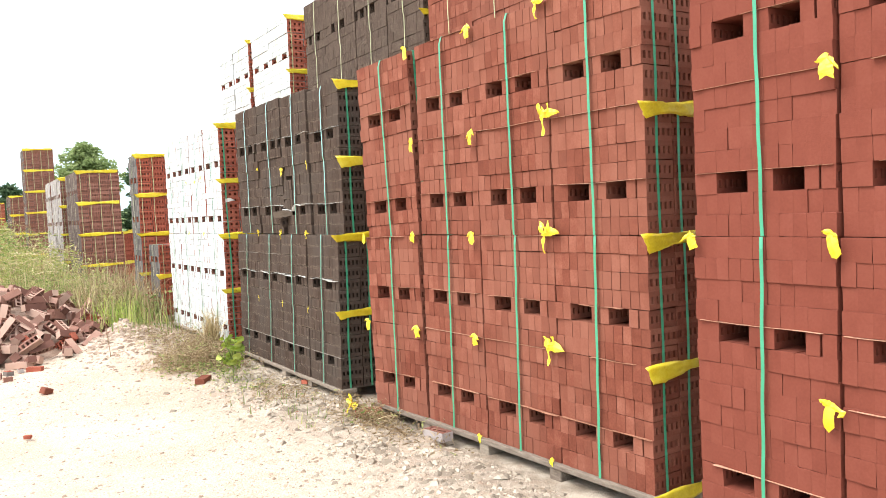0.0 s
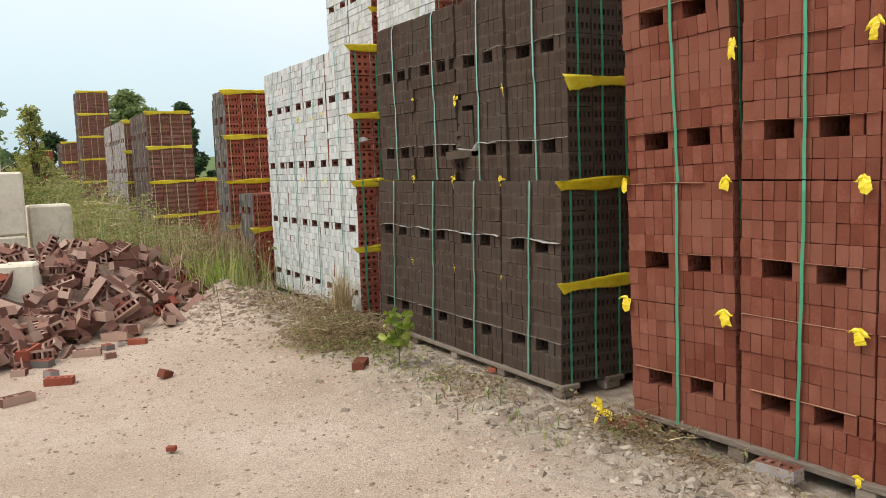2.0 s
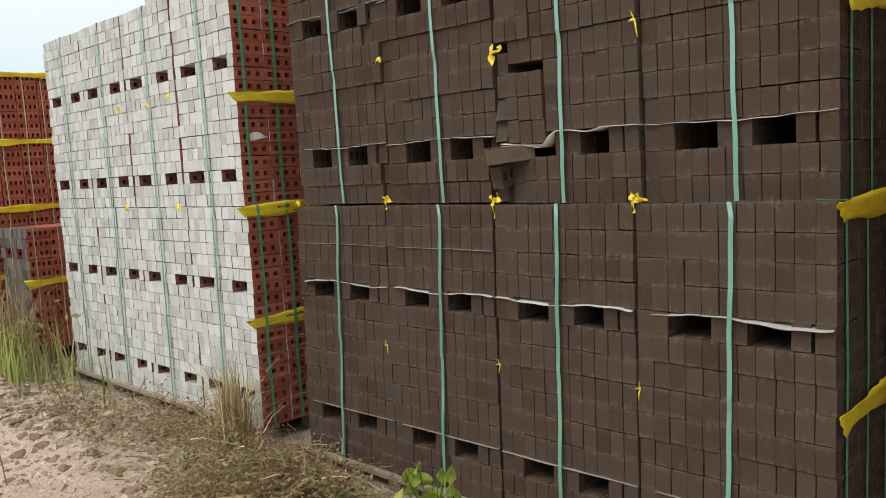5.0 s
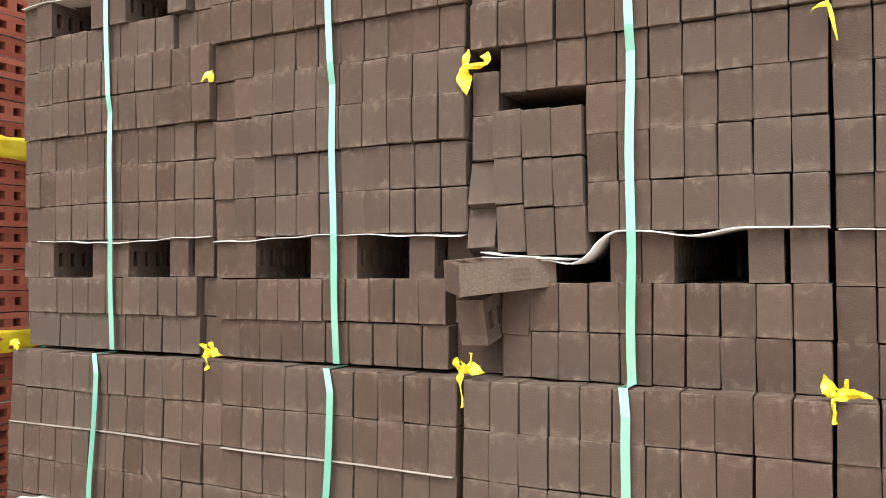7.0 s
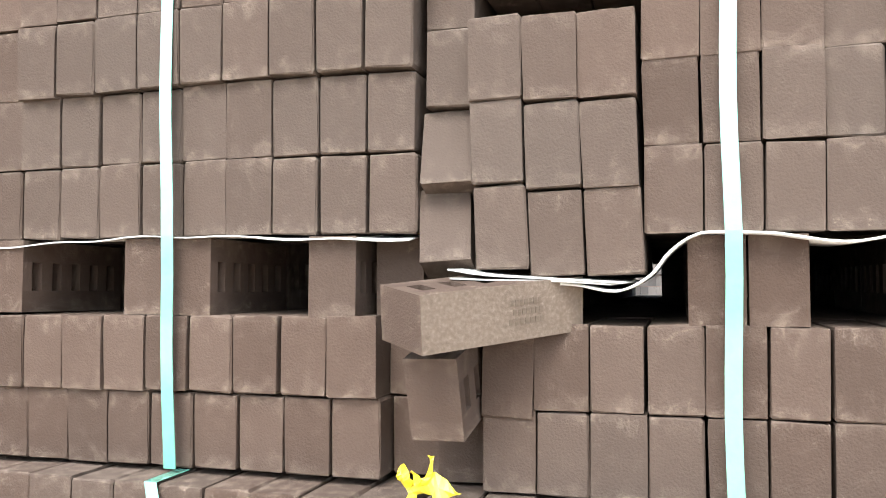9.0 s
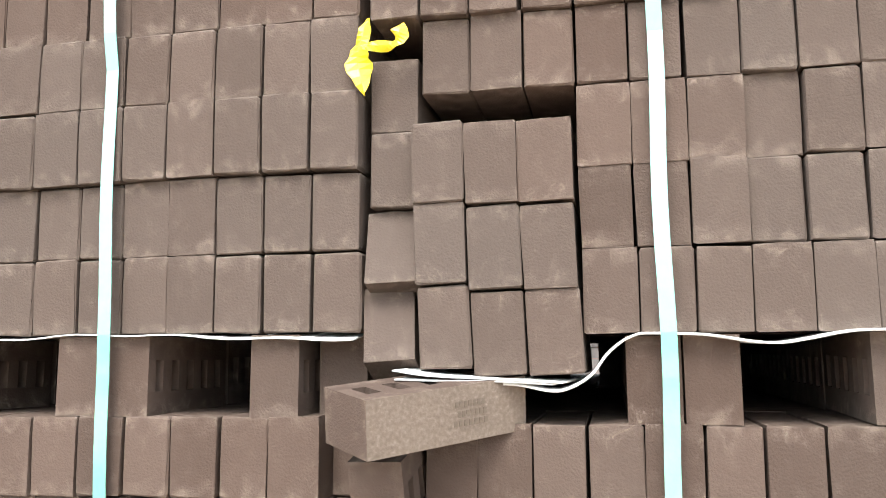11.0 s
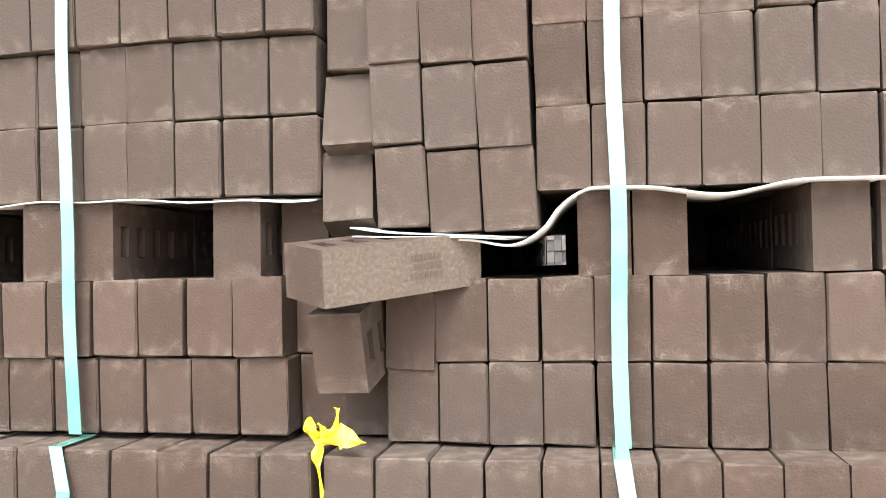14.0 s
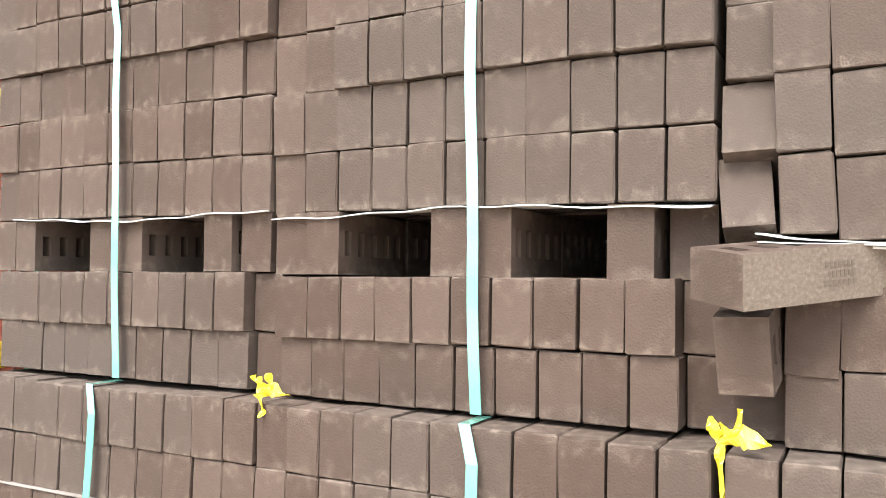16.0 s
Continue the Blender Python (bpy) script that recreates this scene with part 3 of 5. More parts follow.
def tape_tuft(x, y, z, seed, size=0.09, label="torn yellow plastic scrap hanging from the joint between brick packs", group="yellow scraps", long=1.0, style="tongue"):
    """A torn scrap that hangs out of a joint: a broad ragged tongue, flat pointed ears, or a thin twisted thread."""
    r = random.Random(seed)
    bm = bmesh.new()
    if style == "ears":
        # one piece lies flat on the ledge, torn to a point; the others stand up and curl over
        for a0, a1, ln, w0, w1, face in ((r.uniform(176, 190), r.uniform(186, 206), 1.35, 0.55, 0.06, 0.85), (r.uniform(60, 95), r.uniform(20, 60), 0.70, 0.52, 0.10, 0.1), (r.uniform(110, 130), r.uniform(60, 80), 0.62, 0.36, 0.12, 0.1), (r.uniform(20, 40), r.uniform(-20, 10), 0.62, 0.42, 0.10, 0.25),
                                         (-100 + r.uniform(0, 20), -92, long * 1.1, 0.22, 0.15, 0.1)):
            steps, c, rowv, ph = 9, Vector((-0.004, 0, -0.001)), [], r.uniform(0, 6)
            for i in range(steps + 1):
                u = i / steps
                a = radians(a0 + (a1 - a0) * u)
                d = Vector((0.25 * math.sin(u * 3 + ph) - 0.25, math.cos(a), math.sin(a))).normalized()
                s = d.cross(Vector((-1, 0, 0)).lerp(Vector((0, 0, 1)), face).normalized()).normalized()
                ww = size * (w0 + (w1 - w0) * u * u) * r.uniform(0.68, 1.25) * (0.55 + 0.45 * min(1.0, u * 4))
                cup = d.cross(s) * ww * 0.28
                rowv.append([bm.verts.new(c - s * ww / 2), bm.verts.new(c + cup), bm.verts.new(c + s * ww / 2)])
                c = c + d * ln * size / steps
            for p, q in zip(rowv, rowv[1:]):
                bm.faces.new((p[0], p[1], q[1], q[0]))
                bm.faces.new((p[1], p[2], q[2], q[1]))
        style = None
    runs = {"ribbon": (((0.000, 0.040, 0.010), (0.001, 0.012, 0.012), (0.010, -0.014, 0.026), (0.000, -0.048, 0.005)), ((0.001, 0.002, 0.010), (-0.025, 0.004, 0.012), (-0.042, 0.010, 0.018), (-0.046, 0.024, 0.006))),
            "torn": (((0.002, -0.002, 0.012), (0.009, 0.014, 0.022), (0.016, 0.032, 0.003)), ((0.004, 0.022, 0.006), (-0.005, 0.010, 0.009), (-0.019, 0.011, 0.009), (-0.022, 0.036, 0.006)),
                     ((0.004, -0.004, 0.010), (-0.026, 0.005, 0.026), (-0.068, 0.000, 0.003)), ((0.001, -0.004, 0.009), (0.002, -0.028, 0.009), (0.000, -0.056 * long, 0.007)))}
    for run in runs.get(style, ()):
        k = size / 0.047
        pts = [(p[0] * r.uniform(0.85, 1.15) * k, p[1] * r.uniform(0.85, 1.15) * k, p[2] * r.uniform(0.8, 1.2) * k) for p in run]
        line, rowv, ph = eased(pts, 5), [], r.uniform(0, 6)
        for i, (y_, z_, w_) in enumerate(line):
            a_, b_ = line[max(i - 1, 0)], line[min(i + 1, len(line) - 1)]
            d = Vector((0, b_[0] - a_[0], b_[1] - a_[1])).normalized()
            side = Vector((0, -d.z, d.y)) * max(w_, 0.002) / 2 * r.uniform(0.85, 1.15)
            c = Vector((-0.008 - 0.006 * math.sin(i * 0.55 + ph), y_, z_))
            fold = Vector((0.006 * math.sin(i * 0.8 + ph), 0, 0))
            rowv.append([bm.verts.new(c - side + fold), bm.verts.new(c + Vector((-0.0035 * k, 0, 0))), bm.verts.new(c + side - fold)])
        for p, q in zip(rowv, rowv[1:]):
            bm.faces.new((p[0], p[1], q[1], q[0]))
            bm.faces.new((p[1], p[2], q[2], q[1]))
    if style in runs:
        style = None
    strips = {None: (), "tongue": ((-90 + r.uniform(-20, 20), size * long * r.uniform(0.7, 1.1), r.uniform(0.40, 0.66) * size, 0.9), (r.uniform(-45, 55), size * r.uniform(0.2, 0.72), r.uniform(0.18, 0.42) * size, 0.25), (180 - r.uniform(-35, 55), size * r.uniform(0.15, 0.65), r.uniform(0.18, 0.42) * size, 0.35)),
              "thread": ((-90 + r.uniform(-12, 12), size * 1.5, 0.16 * size, 0.3), (r.uniform(60, 95), size * 0.8, 0.12 * size, 0.3), (r.uniform(-5, 25), size * 0.6, 0.22 * size, 0.3))}[style]
    for a, ln, w, end in strips:
        steps = 8
        rowv = []
        d = Vector((0, math.cos(radians(a)), math.sin(radians(a))))
        s = Vector((0, -d.z, d.y))
        out0 = 0.0
        curl = r.uniform(0.003, 0.012)
        for i in range(steps + 1):
            u = i / steps
            mid = 0.8 + 0.2 * math.sin(min(1.0, u * 3) * math.pi / 2)
            ww = w * (mid if end > 0.5 else mid * (1 - (1 - end) * max(0.0, u - 0.35) / 0.65))
            c = d * ln * u + Vector((-0.006 - out0 - curl * math.sin(u * 2.6), r.uniform(-0.008, 0.008) * size, -0.25 * size * u * u if -20 < a < 60 or a > 120 else 0))
            tw = Vector((r.uniform(-0.03, 0.03) * size, 0, 0))
            rag = r.uniform(-0.14, 0.14) * size if i == steps else 0.0
            ww *= r.uniform(0.94, 1.05)
            rowv.append([bm.verts.new(c - s * ww / 2 + tw + d * rag), bm.verts.new(c + Vector((-0.05 * size, 0, 0)) - d * rag), bm.verts.new(c + s * ww / 2 - tw + d * rag * 0.5)])
        for p, q in zip(rowv, rowv[1:]):
            bm.faces.new((p[0], p[1], q[1], q[0]))
            bm.faces.new((p[1], p[2], q[2], q[1]))
    thicken(bm, geom=bm.faces[:], thickness=0.0008)
    ob = part("plastic_scrap", bm, YELLOW, None, label, pose(x, y, z))
    return tagged(ob, label, "plastic wrap", group)


def pallet(x, y, length, depth, label, z=0.0, high=0.1, turn=0.0):
    root = thing("pallet", pose(x, y, z, 0, 0, turn), label, "pallet", "pallets under the brick stacks")
    for k in range(3):
        bm = bmesh.new()
        x0 = k * (depth - 0.14) / 2
        box(bm, x0, x0 + 0.14, 0, length, high - 0.03, high, 0.004)
        part("board", bm, WOOD, root)
    n = 5
    for k in range(n):
        for j in range(3):
            bm = bmesh.new()
            yc, x0 = 0.02 + k * (length - 0.13) / (n - 1), 0.01 + j * (depth - 0.16) / 2
            box(bm, x0, x0 + 0.12, yc, yc + 0.09, 0, high - 0.03, 0.004)
            part("block", bm, WOOD, root)
    return root


UNIT = 7 * PZ


def bands(x, y, levels, length, seed, z=0.1, drop=0.06, turn=0.0):
    for k in levels:
        tape_band(x - 0.014, y - 0.004, z + k * UNIT + 0.012, length, seed + k, drop, turn=turn)


# ---- the brown stack ----
BX, BY = 2.700, 5.945
COL = WIDE + 0.0065
LABEL_BROWN = "dark brown cored bricks in a strapped pack"
pallet(2.612, BY - 0.03, 4 * COL + 0.06, 0.86, "long weathered timber pallet under the brown brick packs", high=0.081)
BROKEN = {(row, i) for row in (3, 4, 5) for i in (7, 8, 9)} | {(row, 10) for row in (1, 3, 4, 5, 6)} | {(2, 4), (2, 5), (1, 9)}
LOW_BEDS = (0, 0.084, 0.168, 0.253, 0.344, 0.435, 0.526, 0.617, 0.708, 0.799, 0.884, 0.976, 1.064, 1.155, 1.247)
UP_BEDS = ((0, 0.087, 0.176, 0.266, 0.355, 0.444, 0.534, 0.620, 0.702, 0.790, 0.880, 0.969, 1.058, 1.147, 1.236),
           (0, 0.088, 0.178, 0.269, 0.358, 0.448, 0.537, 0.626, 0.714, 0.803, 0.895, 0.986, 1.077, 1.168, 1.259),
           (0, 0.0885, 0.179, 0.272, 0.362, 0.452, 0.544, 0.634, 0.721, 0.810, 0.902, 0.994, 1.086, 1.178, 1.270),
           (0, 0.089, 0.181, 0.274, 0.366, 0.458, 0.546, 0.634, 0.726, 0.813, 0.905, 0.997, 1.089, 1.181, 1.273))
# one row a column of packs: front, low end and spacing of the upper and the lower pack, bed of the upper one, strap and slant of both
BROWN_COLUMNS = ((2.728, 5.957, 0.0580, 1.326, 6.272, 0.011, 2.632, 5.945, 0.0592, 6.262, -0.012),
                 (2.712, 6.600, 0.0567, 1.329, 6.914, -0.001, 2.626, 6.600, 0.0566, 6.918, -0.008),
                 (2.712, 7.237, 0.0591, 1.334, 7.549, 0.014, 2.632, 7.236, 0.0576, 7.530, -0.018),
                 (2.712, 7.890, 0.0608, 1.336, 8.222, 0.018, 2.637, 7.872, 0.0610, 8.222, -0.020))
UP_SLOTS = (None, (0.58, 1.70, 4.78, 5.79, 9.5, 10.5), (0.55, 1.70, 4.80, 5.84, 9.38, 10.42), (0.58, 1.72, 5.02, 6.12, 9.60, 10.5))
UP_SHIFT = ({}, {}, {0: -0.0155, 1: -0.0125}, {0: -0.018, 1: -0.014})
UP_STEP = ({4: -0.004, 7: -0.008, 8: -0.006, 10: -0.004}, {1: -0.002, 5: -0.001, 6: -0.003, 7: -0.010, 8: -0.009, 9: -0.009, 12: -0.005},
           {1: -0.007, 2: -0.003, 5: -0.011, 6: -0.009, 7: -0.002, 8: -0.011, 9: -0.013, 10: -0.010, 13: -0.004},
           {1: -0.008, 2: -0.002, 6: -0.010, 7: -0.012, 8: -0.003, 9: -0.012, 11: -0.006})
UP_BACK = ({}, {(0, 10): 0.035, (0, 9): 0.004, (4, 3): 0.006, (5, 3): 0.008, (4, 6): 0.003}, {(0, 0): 0.036, (1, 0): 0.040, (2, 0): 0.038, (5, 9): 0.009, (5, 10): 0.010, (6, 9): 0.008, (6, 10): 0.009, (9, 0): 0.03},
           {(0, 0): 0.018, (1, 0): 0.022, (2, 0): 0.010, (5, 0): 0.006, (8, 0): 0.014, (8, 1): 0.013, (9, 0): 0.020})
for c, (ux, uy, up, uz, us, ul, lx, ly, lp, ls, ll) in enumerate(BROWN_COLUMNS):
    pack("brown", lx, ly, 0.082, LABEL_BROWN, "brown brick packs", end=(c == 0), seed=31 + c * 7, strap_y=ls - ly, proud=0.004, slant=ll, tip=1.1,
         courses=LOW_BEDS, pitch=lp, sheets=((3, 0.3), (10, 2.2)) + (((12, 0.3),) if c > 1 else ()))
    p = pack("brown", ux, uy, uz, LABEL_BROWN + (", one corner slumped" if c == 1 else ""), "brown brick packs", end=(c == 0), seed=34 + c * 7, strap_y=us - uy, proud=0.004, slant=ul,
             skip=BROKEN if c == 1 else (), courses=UP_BEDS[c], pitch=up, slots_open=UP_SLOTS[c], shifts=UP_SHIFT[c], steps=UP_STEP[c], back=UP_BACK[c],
             sheets=((10, 1.6),) if c == 1 else ((3, 1.2), (10, 1.6)))
    if c == 1:
        slumped = p
bands(BX + 0.03, BY, (3, 4), 0.72, 5, drop=0.085)
bands(BX - 0.045, BY, (1, 2), 0.72, 15, drop=0.085)

# the slumped corner: a block of nine that has dropped, the column beside it, and two bricks that stick out
SX, SY, SZ = BROWN_COLUMNS[1][0], BROWN_COLUMNS[1][1], BROWN_COLUMNS[1][3]


def slumped_brick(y, z, x, rx=0.0, ry=0.0, rz=0.0, high=0.0885, kind="plain", k=0, label=""):
    """One brick of the broken corner: y its middle, z its bottom, x its front."""
    me = KIT["brown"]["cored"] if kind == "cored" else KIT["brown"]["plain"][k % 5]
    part("brick", me, None, slumped, label, pose(x - SX, y - SY, z - SZ, rx, ry, rz) @ Matrix.Diagonal((1, 1.0, high / BH, 1)))


for row, (zl, zm, zr, y0) in enumerate(((1.5640, 1.5565, 1.5575, 7.1405), (1.6540, 1.6475, 1.6470, 7.1445), (1.7420, 1.7400, 1.7385, 7.1470))):
    for k, z in enumerate((zl, zm, zr)):
        slumped_brick(y0 - 0.0578 * k, z, 2.699 + 0.002 * k - 0.002 * row, (-2.6, -1.8, -0.6)[row], 1.0, 0.8 * (1 - k), 0.0880, k=row + k)
slumped_brick(7.201, 1.829, 2.722, 0, 0, 0, 0.086, k=1)
slumped_brick(7.200, 1.742, 2.716, 0, 0, 1, 0.086, k=5)
slumped_brick(7.2005, 1.657, 2.700, -1.5, 19, 3, 0.086, k=4)
slumped_brick(7.2015, 1.574, 2.694, -4.5, 24, 3, 0.088, k=3)
slumped_brick(7.2010, 1.390, 2.664, -1.5, -12, -3, 0.0862, "cored", 0, "brick that pokes out, nose down")
slumped_brick(7.140, 1.4075, 2.713, 1.5, 0, 0, 0.086, k=1)
slumped_brick(7.19, 1.507, 2.79, 0, 0, 2, 0.0885, "cored")
# sheet above the opening, pushed down by the slumped block
bm = bmesh.new()
SAG = ((7.115, 1.5510), (7.068, 1.5495), (7.032, 1.543), (7.012, 1.546), (6.991, 1.559), (6.976, 1.578), (6.961, 1.591), (6.947, 1.598), (6.933, 1.600), (6.882, 1.598), (6.855, 1.594), (6.830, 1.590), (6.806, 1.589), (6.779, 1.593), (6.753, 1.598), (6.727, 1.600), (6.665, 1.599), (6.602, 1.598))
rows_ = []
for k, (y, z) in enumerate(eased(SAG)):
    o = 2.693 + 0.004 * math.sin(k * 0.19)
    rows_.append((bm.verts.new((o, y, z - 0.001)), bm.verts.new((o + 0.12, y, z))))
for p, q in zip(rows_, rows_[1:]):
    bm.faces.new((p[0], q[0], q[1], p[1]))
for f in bm.faces:
    f.smooth = True
thicken(bm, geom=bm.faces[:], thickness=0.0025)
bmesh.ops.transform(bm, matrix=(slumped.matrix_basis).inverted(), verts=bm.verts)
part("paper_liner", bm, PAPER, slumped, "creased white paper sheet edge, bent down at the broken corner")
for ends in (((7.192, 1.5640), (7.155, 1.5580), (7.10, 1.5545), (7.02, 1.5495)), ((7.190, 1.5548), (7.15, 1.5530), (7.09, 1.5518), (7.03, 1.5480))):
    strip, edge_ = bmesh.new(), []
    for y, z in eased(ends, 4):
        edge_.append((strip.verts.new((2.672 + 0.15 * (7.19 - y) - SX, y - SY, z - SZ)), strip.verts.new((2.76 - SX, y - 0.02 - SY, z + 0.002 - SZ))))
    for p, q in zip(edge_, edge_[1:]):
        strip.faces.new((p[0], q[0], q[1], p[1]))
    for f in strip.faces:
        f.smooth = True
    thicken(strip, geom=strip.faces[:], thickness=0.0016)
    part("paper_liner", strip, PAPER, slumped, "torn end of a white paper sheet")


def lying_brick(name, corner, yaw, tilt, kit, label, group="", mark=False, roll=0.0):
    """A cored brick lying on its bed: corner is its nearest lower corner, yaw turns its length away from -y."""
    a = radians(yaw)
    L = Vector((math.sin(a), -math.cos(a), math.sin(radians(tilt)))).normalized()
    W = Vector((math.cos(a), math.sin(a), 0))
    U = W.cross(L) * -1 if W.cross(L).z < 0 else W.cross(L)
    W, U = W * math.cos(radians(roll)) + U * math.sin(radians(roll)), U * math.cos(radians(roll)) - W * math.sin(radians(roll))
    Z = L.cross(U)
    o = Vector(corner) + (W * BH if Z.dot(W) < 0 else Vector()) + U * BW / 2
    m = Matrix(((L.x, U.x, Z.x, o.x), (L.y, U.y, Z.y, o.y), (L.z, U.z, Z.z, o.z), (0, 0, 0, 1)))
    me = KIT[kit]["cored"]
    if mark:
        me = me.copy()
        # both long sides take a paler brown than the rest of the brick
        me.materials.append(PALER_SIDE)
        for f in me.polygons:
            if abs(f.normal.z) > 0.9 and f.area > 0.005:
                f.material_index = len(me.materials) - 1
    ob = new(name, me)
    ob.matrix_basis = m
    tagged(ob, label, "brick", group)
    if mark:
        for line, (x0, x1) in enumerate(((0.098, 0.142), (0.103, 0.140), (0.100, 0.138))):
            n = 7
            for k in range(n):
                bmm = bmesh.new()
                w = (x1 - x0) / n
                box(bmm, x0 + k * w, x0 + (k + 0.72) * w, -0.009 + line * 0.0095 - 0.003, -0.009 + line * 0.0095 + 0.003, BH - 0.0002, BH + 0.0006)
                part("stamped_mark", bmm, STAMP, ob)
    return ob


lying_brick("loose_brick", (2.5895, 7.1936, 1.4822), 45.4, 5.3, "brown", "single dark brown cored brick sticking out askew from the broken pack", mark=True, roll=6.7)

for k, (y, z, ln, style) in enumerate(((7.878, 1.985, 0.5, "tongue"), (7.226, 1.918, 1.3, "ribbon"), (6.598, 1.945, 1.5, "thread"), (8.510, 1.350, 0.5, "tongue"), (7.855, 1.346, 0.8, "torn"), (7.224, 1.342, 1.6, "torn"),
                                       (6.598, 1.338, 0.9, "torn"), (7.885, 0.69, 0.8, "thread"), (7.216, 0.69, 0.6, "thread"), (6.585, 0.69, 0.9, "thread"))):
    tape_tuft((2.700 if z > 1.4 else 2.662 if z > 1 else 2.645), y, z, 40 + k, 0.028 if z < 0.8 else 0.047 if style == "ribbon" else 0.040, long=ln, style=style)

# ---- the red stacks ----
LABEL_RED = "red cored bricks strapped in a pack with fork openings"
pallet(2.74, 2.68, 4 * COL + 0.06, 0.86, "long weathered timber pallet under the red brick packs", turn=2.8)
for c, (xx, yy, turn) in enumerate(((2.768, 2.697, 2.6), (2.739, 3.348, 2.6), (2.709, 3.999, 2.6), (2.680, 4.655, 5.6))):
    for t in range(2):
        lean = ((0, 0), (0, 0), (0, 0.4), (-1.2, -2.4))[c][t]
        pack("red", xx + (0.0, 0.008)[t] + rng.uniform(-0.006, 0.006), yy + (0.026 if c == 3 and t else 0), 0.1 + t * (HIGH + 0.003),
             LABEL_RED + (", leaning" if c == 3 else ""), "red brick packs", end=c in (0, 3), lean=lean, turn=turn, seed=131 + c * 7 + t * 3,
             strap_y=(0.335, 0.313, 0.321, 0.32)[c], proud=0.0035)
bands(2.768, 2.697, (0, 1, 2, 3), 0.55, 25, drop=0.085, turn=2.6)
for k, (y, z) in enumerate(((4.70, 2.565), (4.00, 2.565), (3.385, 2.565), (4.665, 1.965), (4.00, 1.955), (3.36, 1.965), (4.70, 1.345), (4.04, 1.345), (3.385, 1.345), (4.71, 0.72), (4.05, 0.725), (3.385, 0.73), (4.04, 0.115), (3.385, 0.125), (5.31, 1.335), (5.30, 0.715))):
    x = 2.68 + (4.655 - y) * (0.0454 if y < 4.655 else 0.10) - 0.022
    tape_tuft(x, y, z, 80 + k, 0.088 if z > 0.2 else 0.05, style="torn" if k in (2, 5, 8, 11) else "tongue", long=0.9)
pallet(2.70, -0.30, 4 * COL, 0.86, "weathered timber pallet under the smooth red brick packs")
for c, yy in enumerate((-0.245, 0.413, 1.072, 1.731)):
    for t in range(2):
        pack("smooth", 2.72 + (0.0, 0.012)[t] + rng.uniform(-0.006, 0.006), yy, 0.1 + t * (HIGH + 0.003),
             "smooth red bricks strapped in a pack with fork openings", "smooth red brick packs", end=False, near=c > 1, seed=231 + c * 7 + t * 3, strap_y=0.31)
for k, (y, z) in enumerate(((1.731, 1.97), (1.731, 1.345), (1.75, 0.72), (2.375, 1.345))):
    tape_tuft(2.695, y, z, 120 + k, 0.09)

# ---- the white stack ----
LABEL_WHITE = "white-coated bricks with bare red clay sides, strapped in a pack"
pallet(2.60, 8.96, 4 * COL, 0.86, "weathered timber pallet under the white brick packs")
for c in range(4):
    for t in range(2):
        pack("white", 2.62 + (0, 0.02)[t] + rng.uniform(-0.004, 0.004), 8.94 + c * 0.6475 + t * 0.05, 0.1 + t * (HIGH + 0.003),
             LABEL_WHITE, "white brick packs", end=(c == 0), seed=331 + c * 7 + t * 3, proud=0.0018, liner=False)
bands(2.62, 8.96, (1, 2), 0.7, 35, drop=0.075)
bands(2.64, 8.99, (3, 4), 0.7, 45, drop=0.075)
for k, (y, z) in enumerate(((9.63, 2.0), (9.9, 1.97), (10.3, 1.98), (9.62, 1.35), (10.3, 1.35))):
    tape_tuft(2.60, y, z, 140 + k, 0.06, long=0.7)

# a torn flap of white paper stands out from the end of the white stack
bm = bmesh.new()
flap = [[bm.verts.new((0.02 * i, -0.05 + 0.006 * math.sin(i * 1.3) - 0.004 * j, 0.014 * math.sin(i * 0.8) * (1 - j) - 0.035 * j * (1 - 0.1 * i))) for j in (0, 1)] for i in range(7)]
for p, q in zip(flap, flap[1:]):
    bm.faces.new((p[0], q[0], q[1], p[1]))
thicken(bm, geom=bm.faces[:], thickness=0.001)
tagged(part("paper_scrap", bm, PAPER, None, "", pose(2.66, 8.965, 1.715)), "torn flap of white paper hanging from the white brick packs", "paper")

# ---- the rear row, three packs high ----
def rear(kind, x, y, n, tiers, label, group="rear brick packs", end_every=99, depth=4, seed=0, band=True, gap=0.0065, **kw):
    pallet(x - 0.01, y, n * (WIDE + gap), depth * 0.196 + 0.04, "weathered timber pallet under a row of brick packs")
    for c in range(n):
        for t in range(tiers):
            pack(kind, x + rng.uniform(-0.012, 0.012), y + c * (WIDE + gap), 0.1 + t * (HIGH + 0.003), label, group, end=(c == 0 or c % end_every == 0), near=False,
                 depth=depth, seed=seed + c * 7 + t * 3, liner=False, **kw)
    if band:
        for t in range(tiers):
            bands(x, y, (2 * t + 1, 2 * t + 2), depth * 0.19, seed + t, drop=0.07)


rear("white", 3.47, 8.84, 2, 3, "white-coated bricks in a pack of the rear row", seed=431)
rear("white", 3.47, 10.26, 2, 3, "white-coated bricks in a pack of the rear row", seed=461)
rear("brown", 3.52, 5.88, 4, 3, "dark brown bricks in a pack of the rear row", seed=531, slots_open=(0.5, 1.5, 2.5, 3.5, 6.1, 7.4, 9.85))
# the fifth column is added to close the gap behind and keep light out
rear("red", 3.52, 2.56, 5, 3, "red bricks in a pack of the rear row", seed=631)
rear("grey", 8.2, 6.0, 3, 1, "grey bricks in a pack far behind the rear row", seed=681, band=False, rows=22)
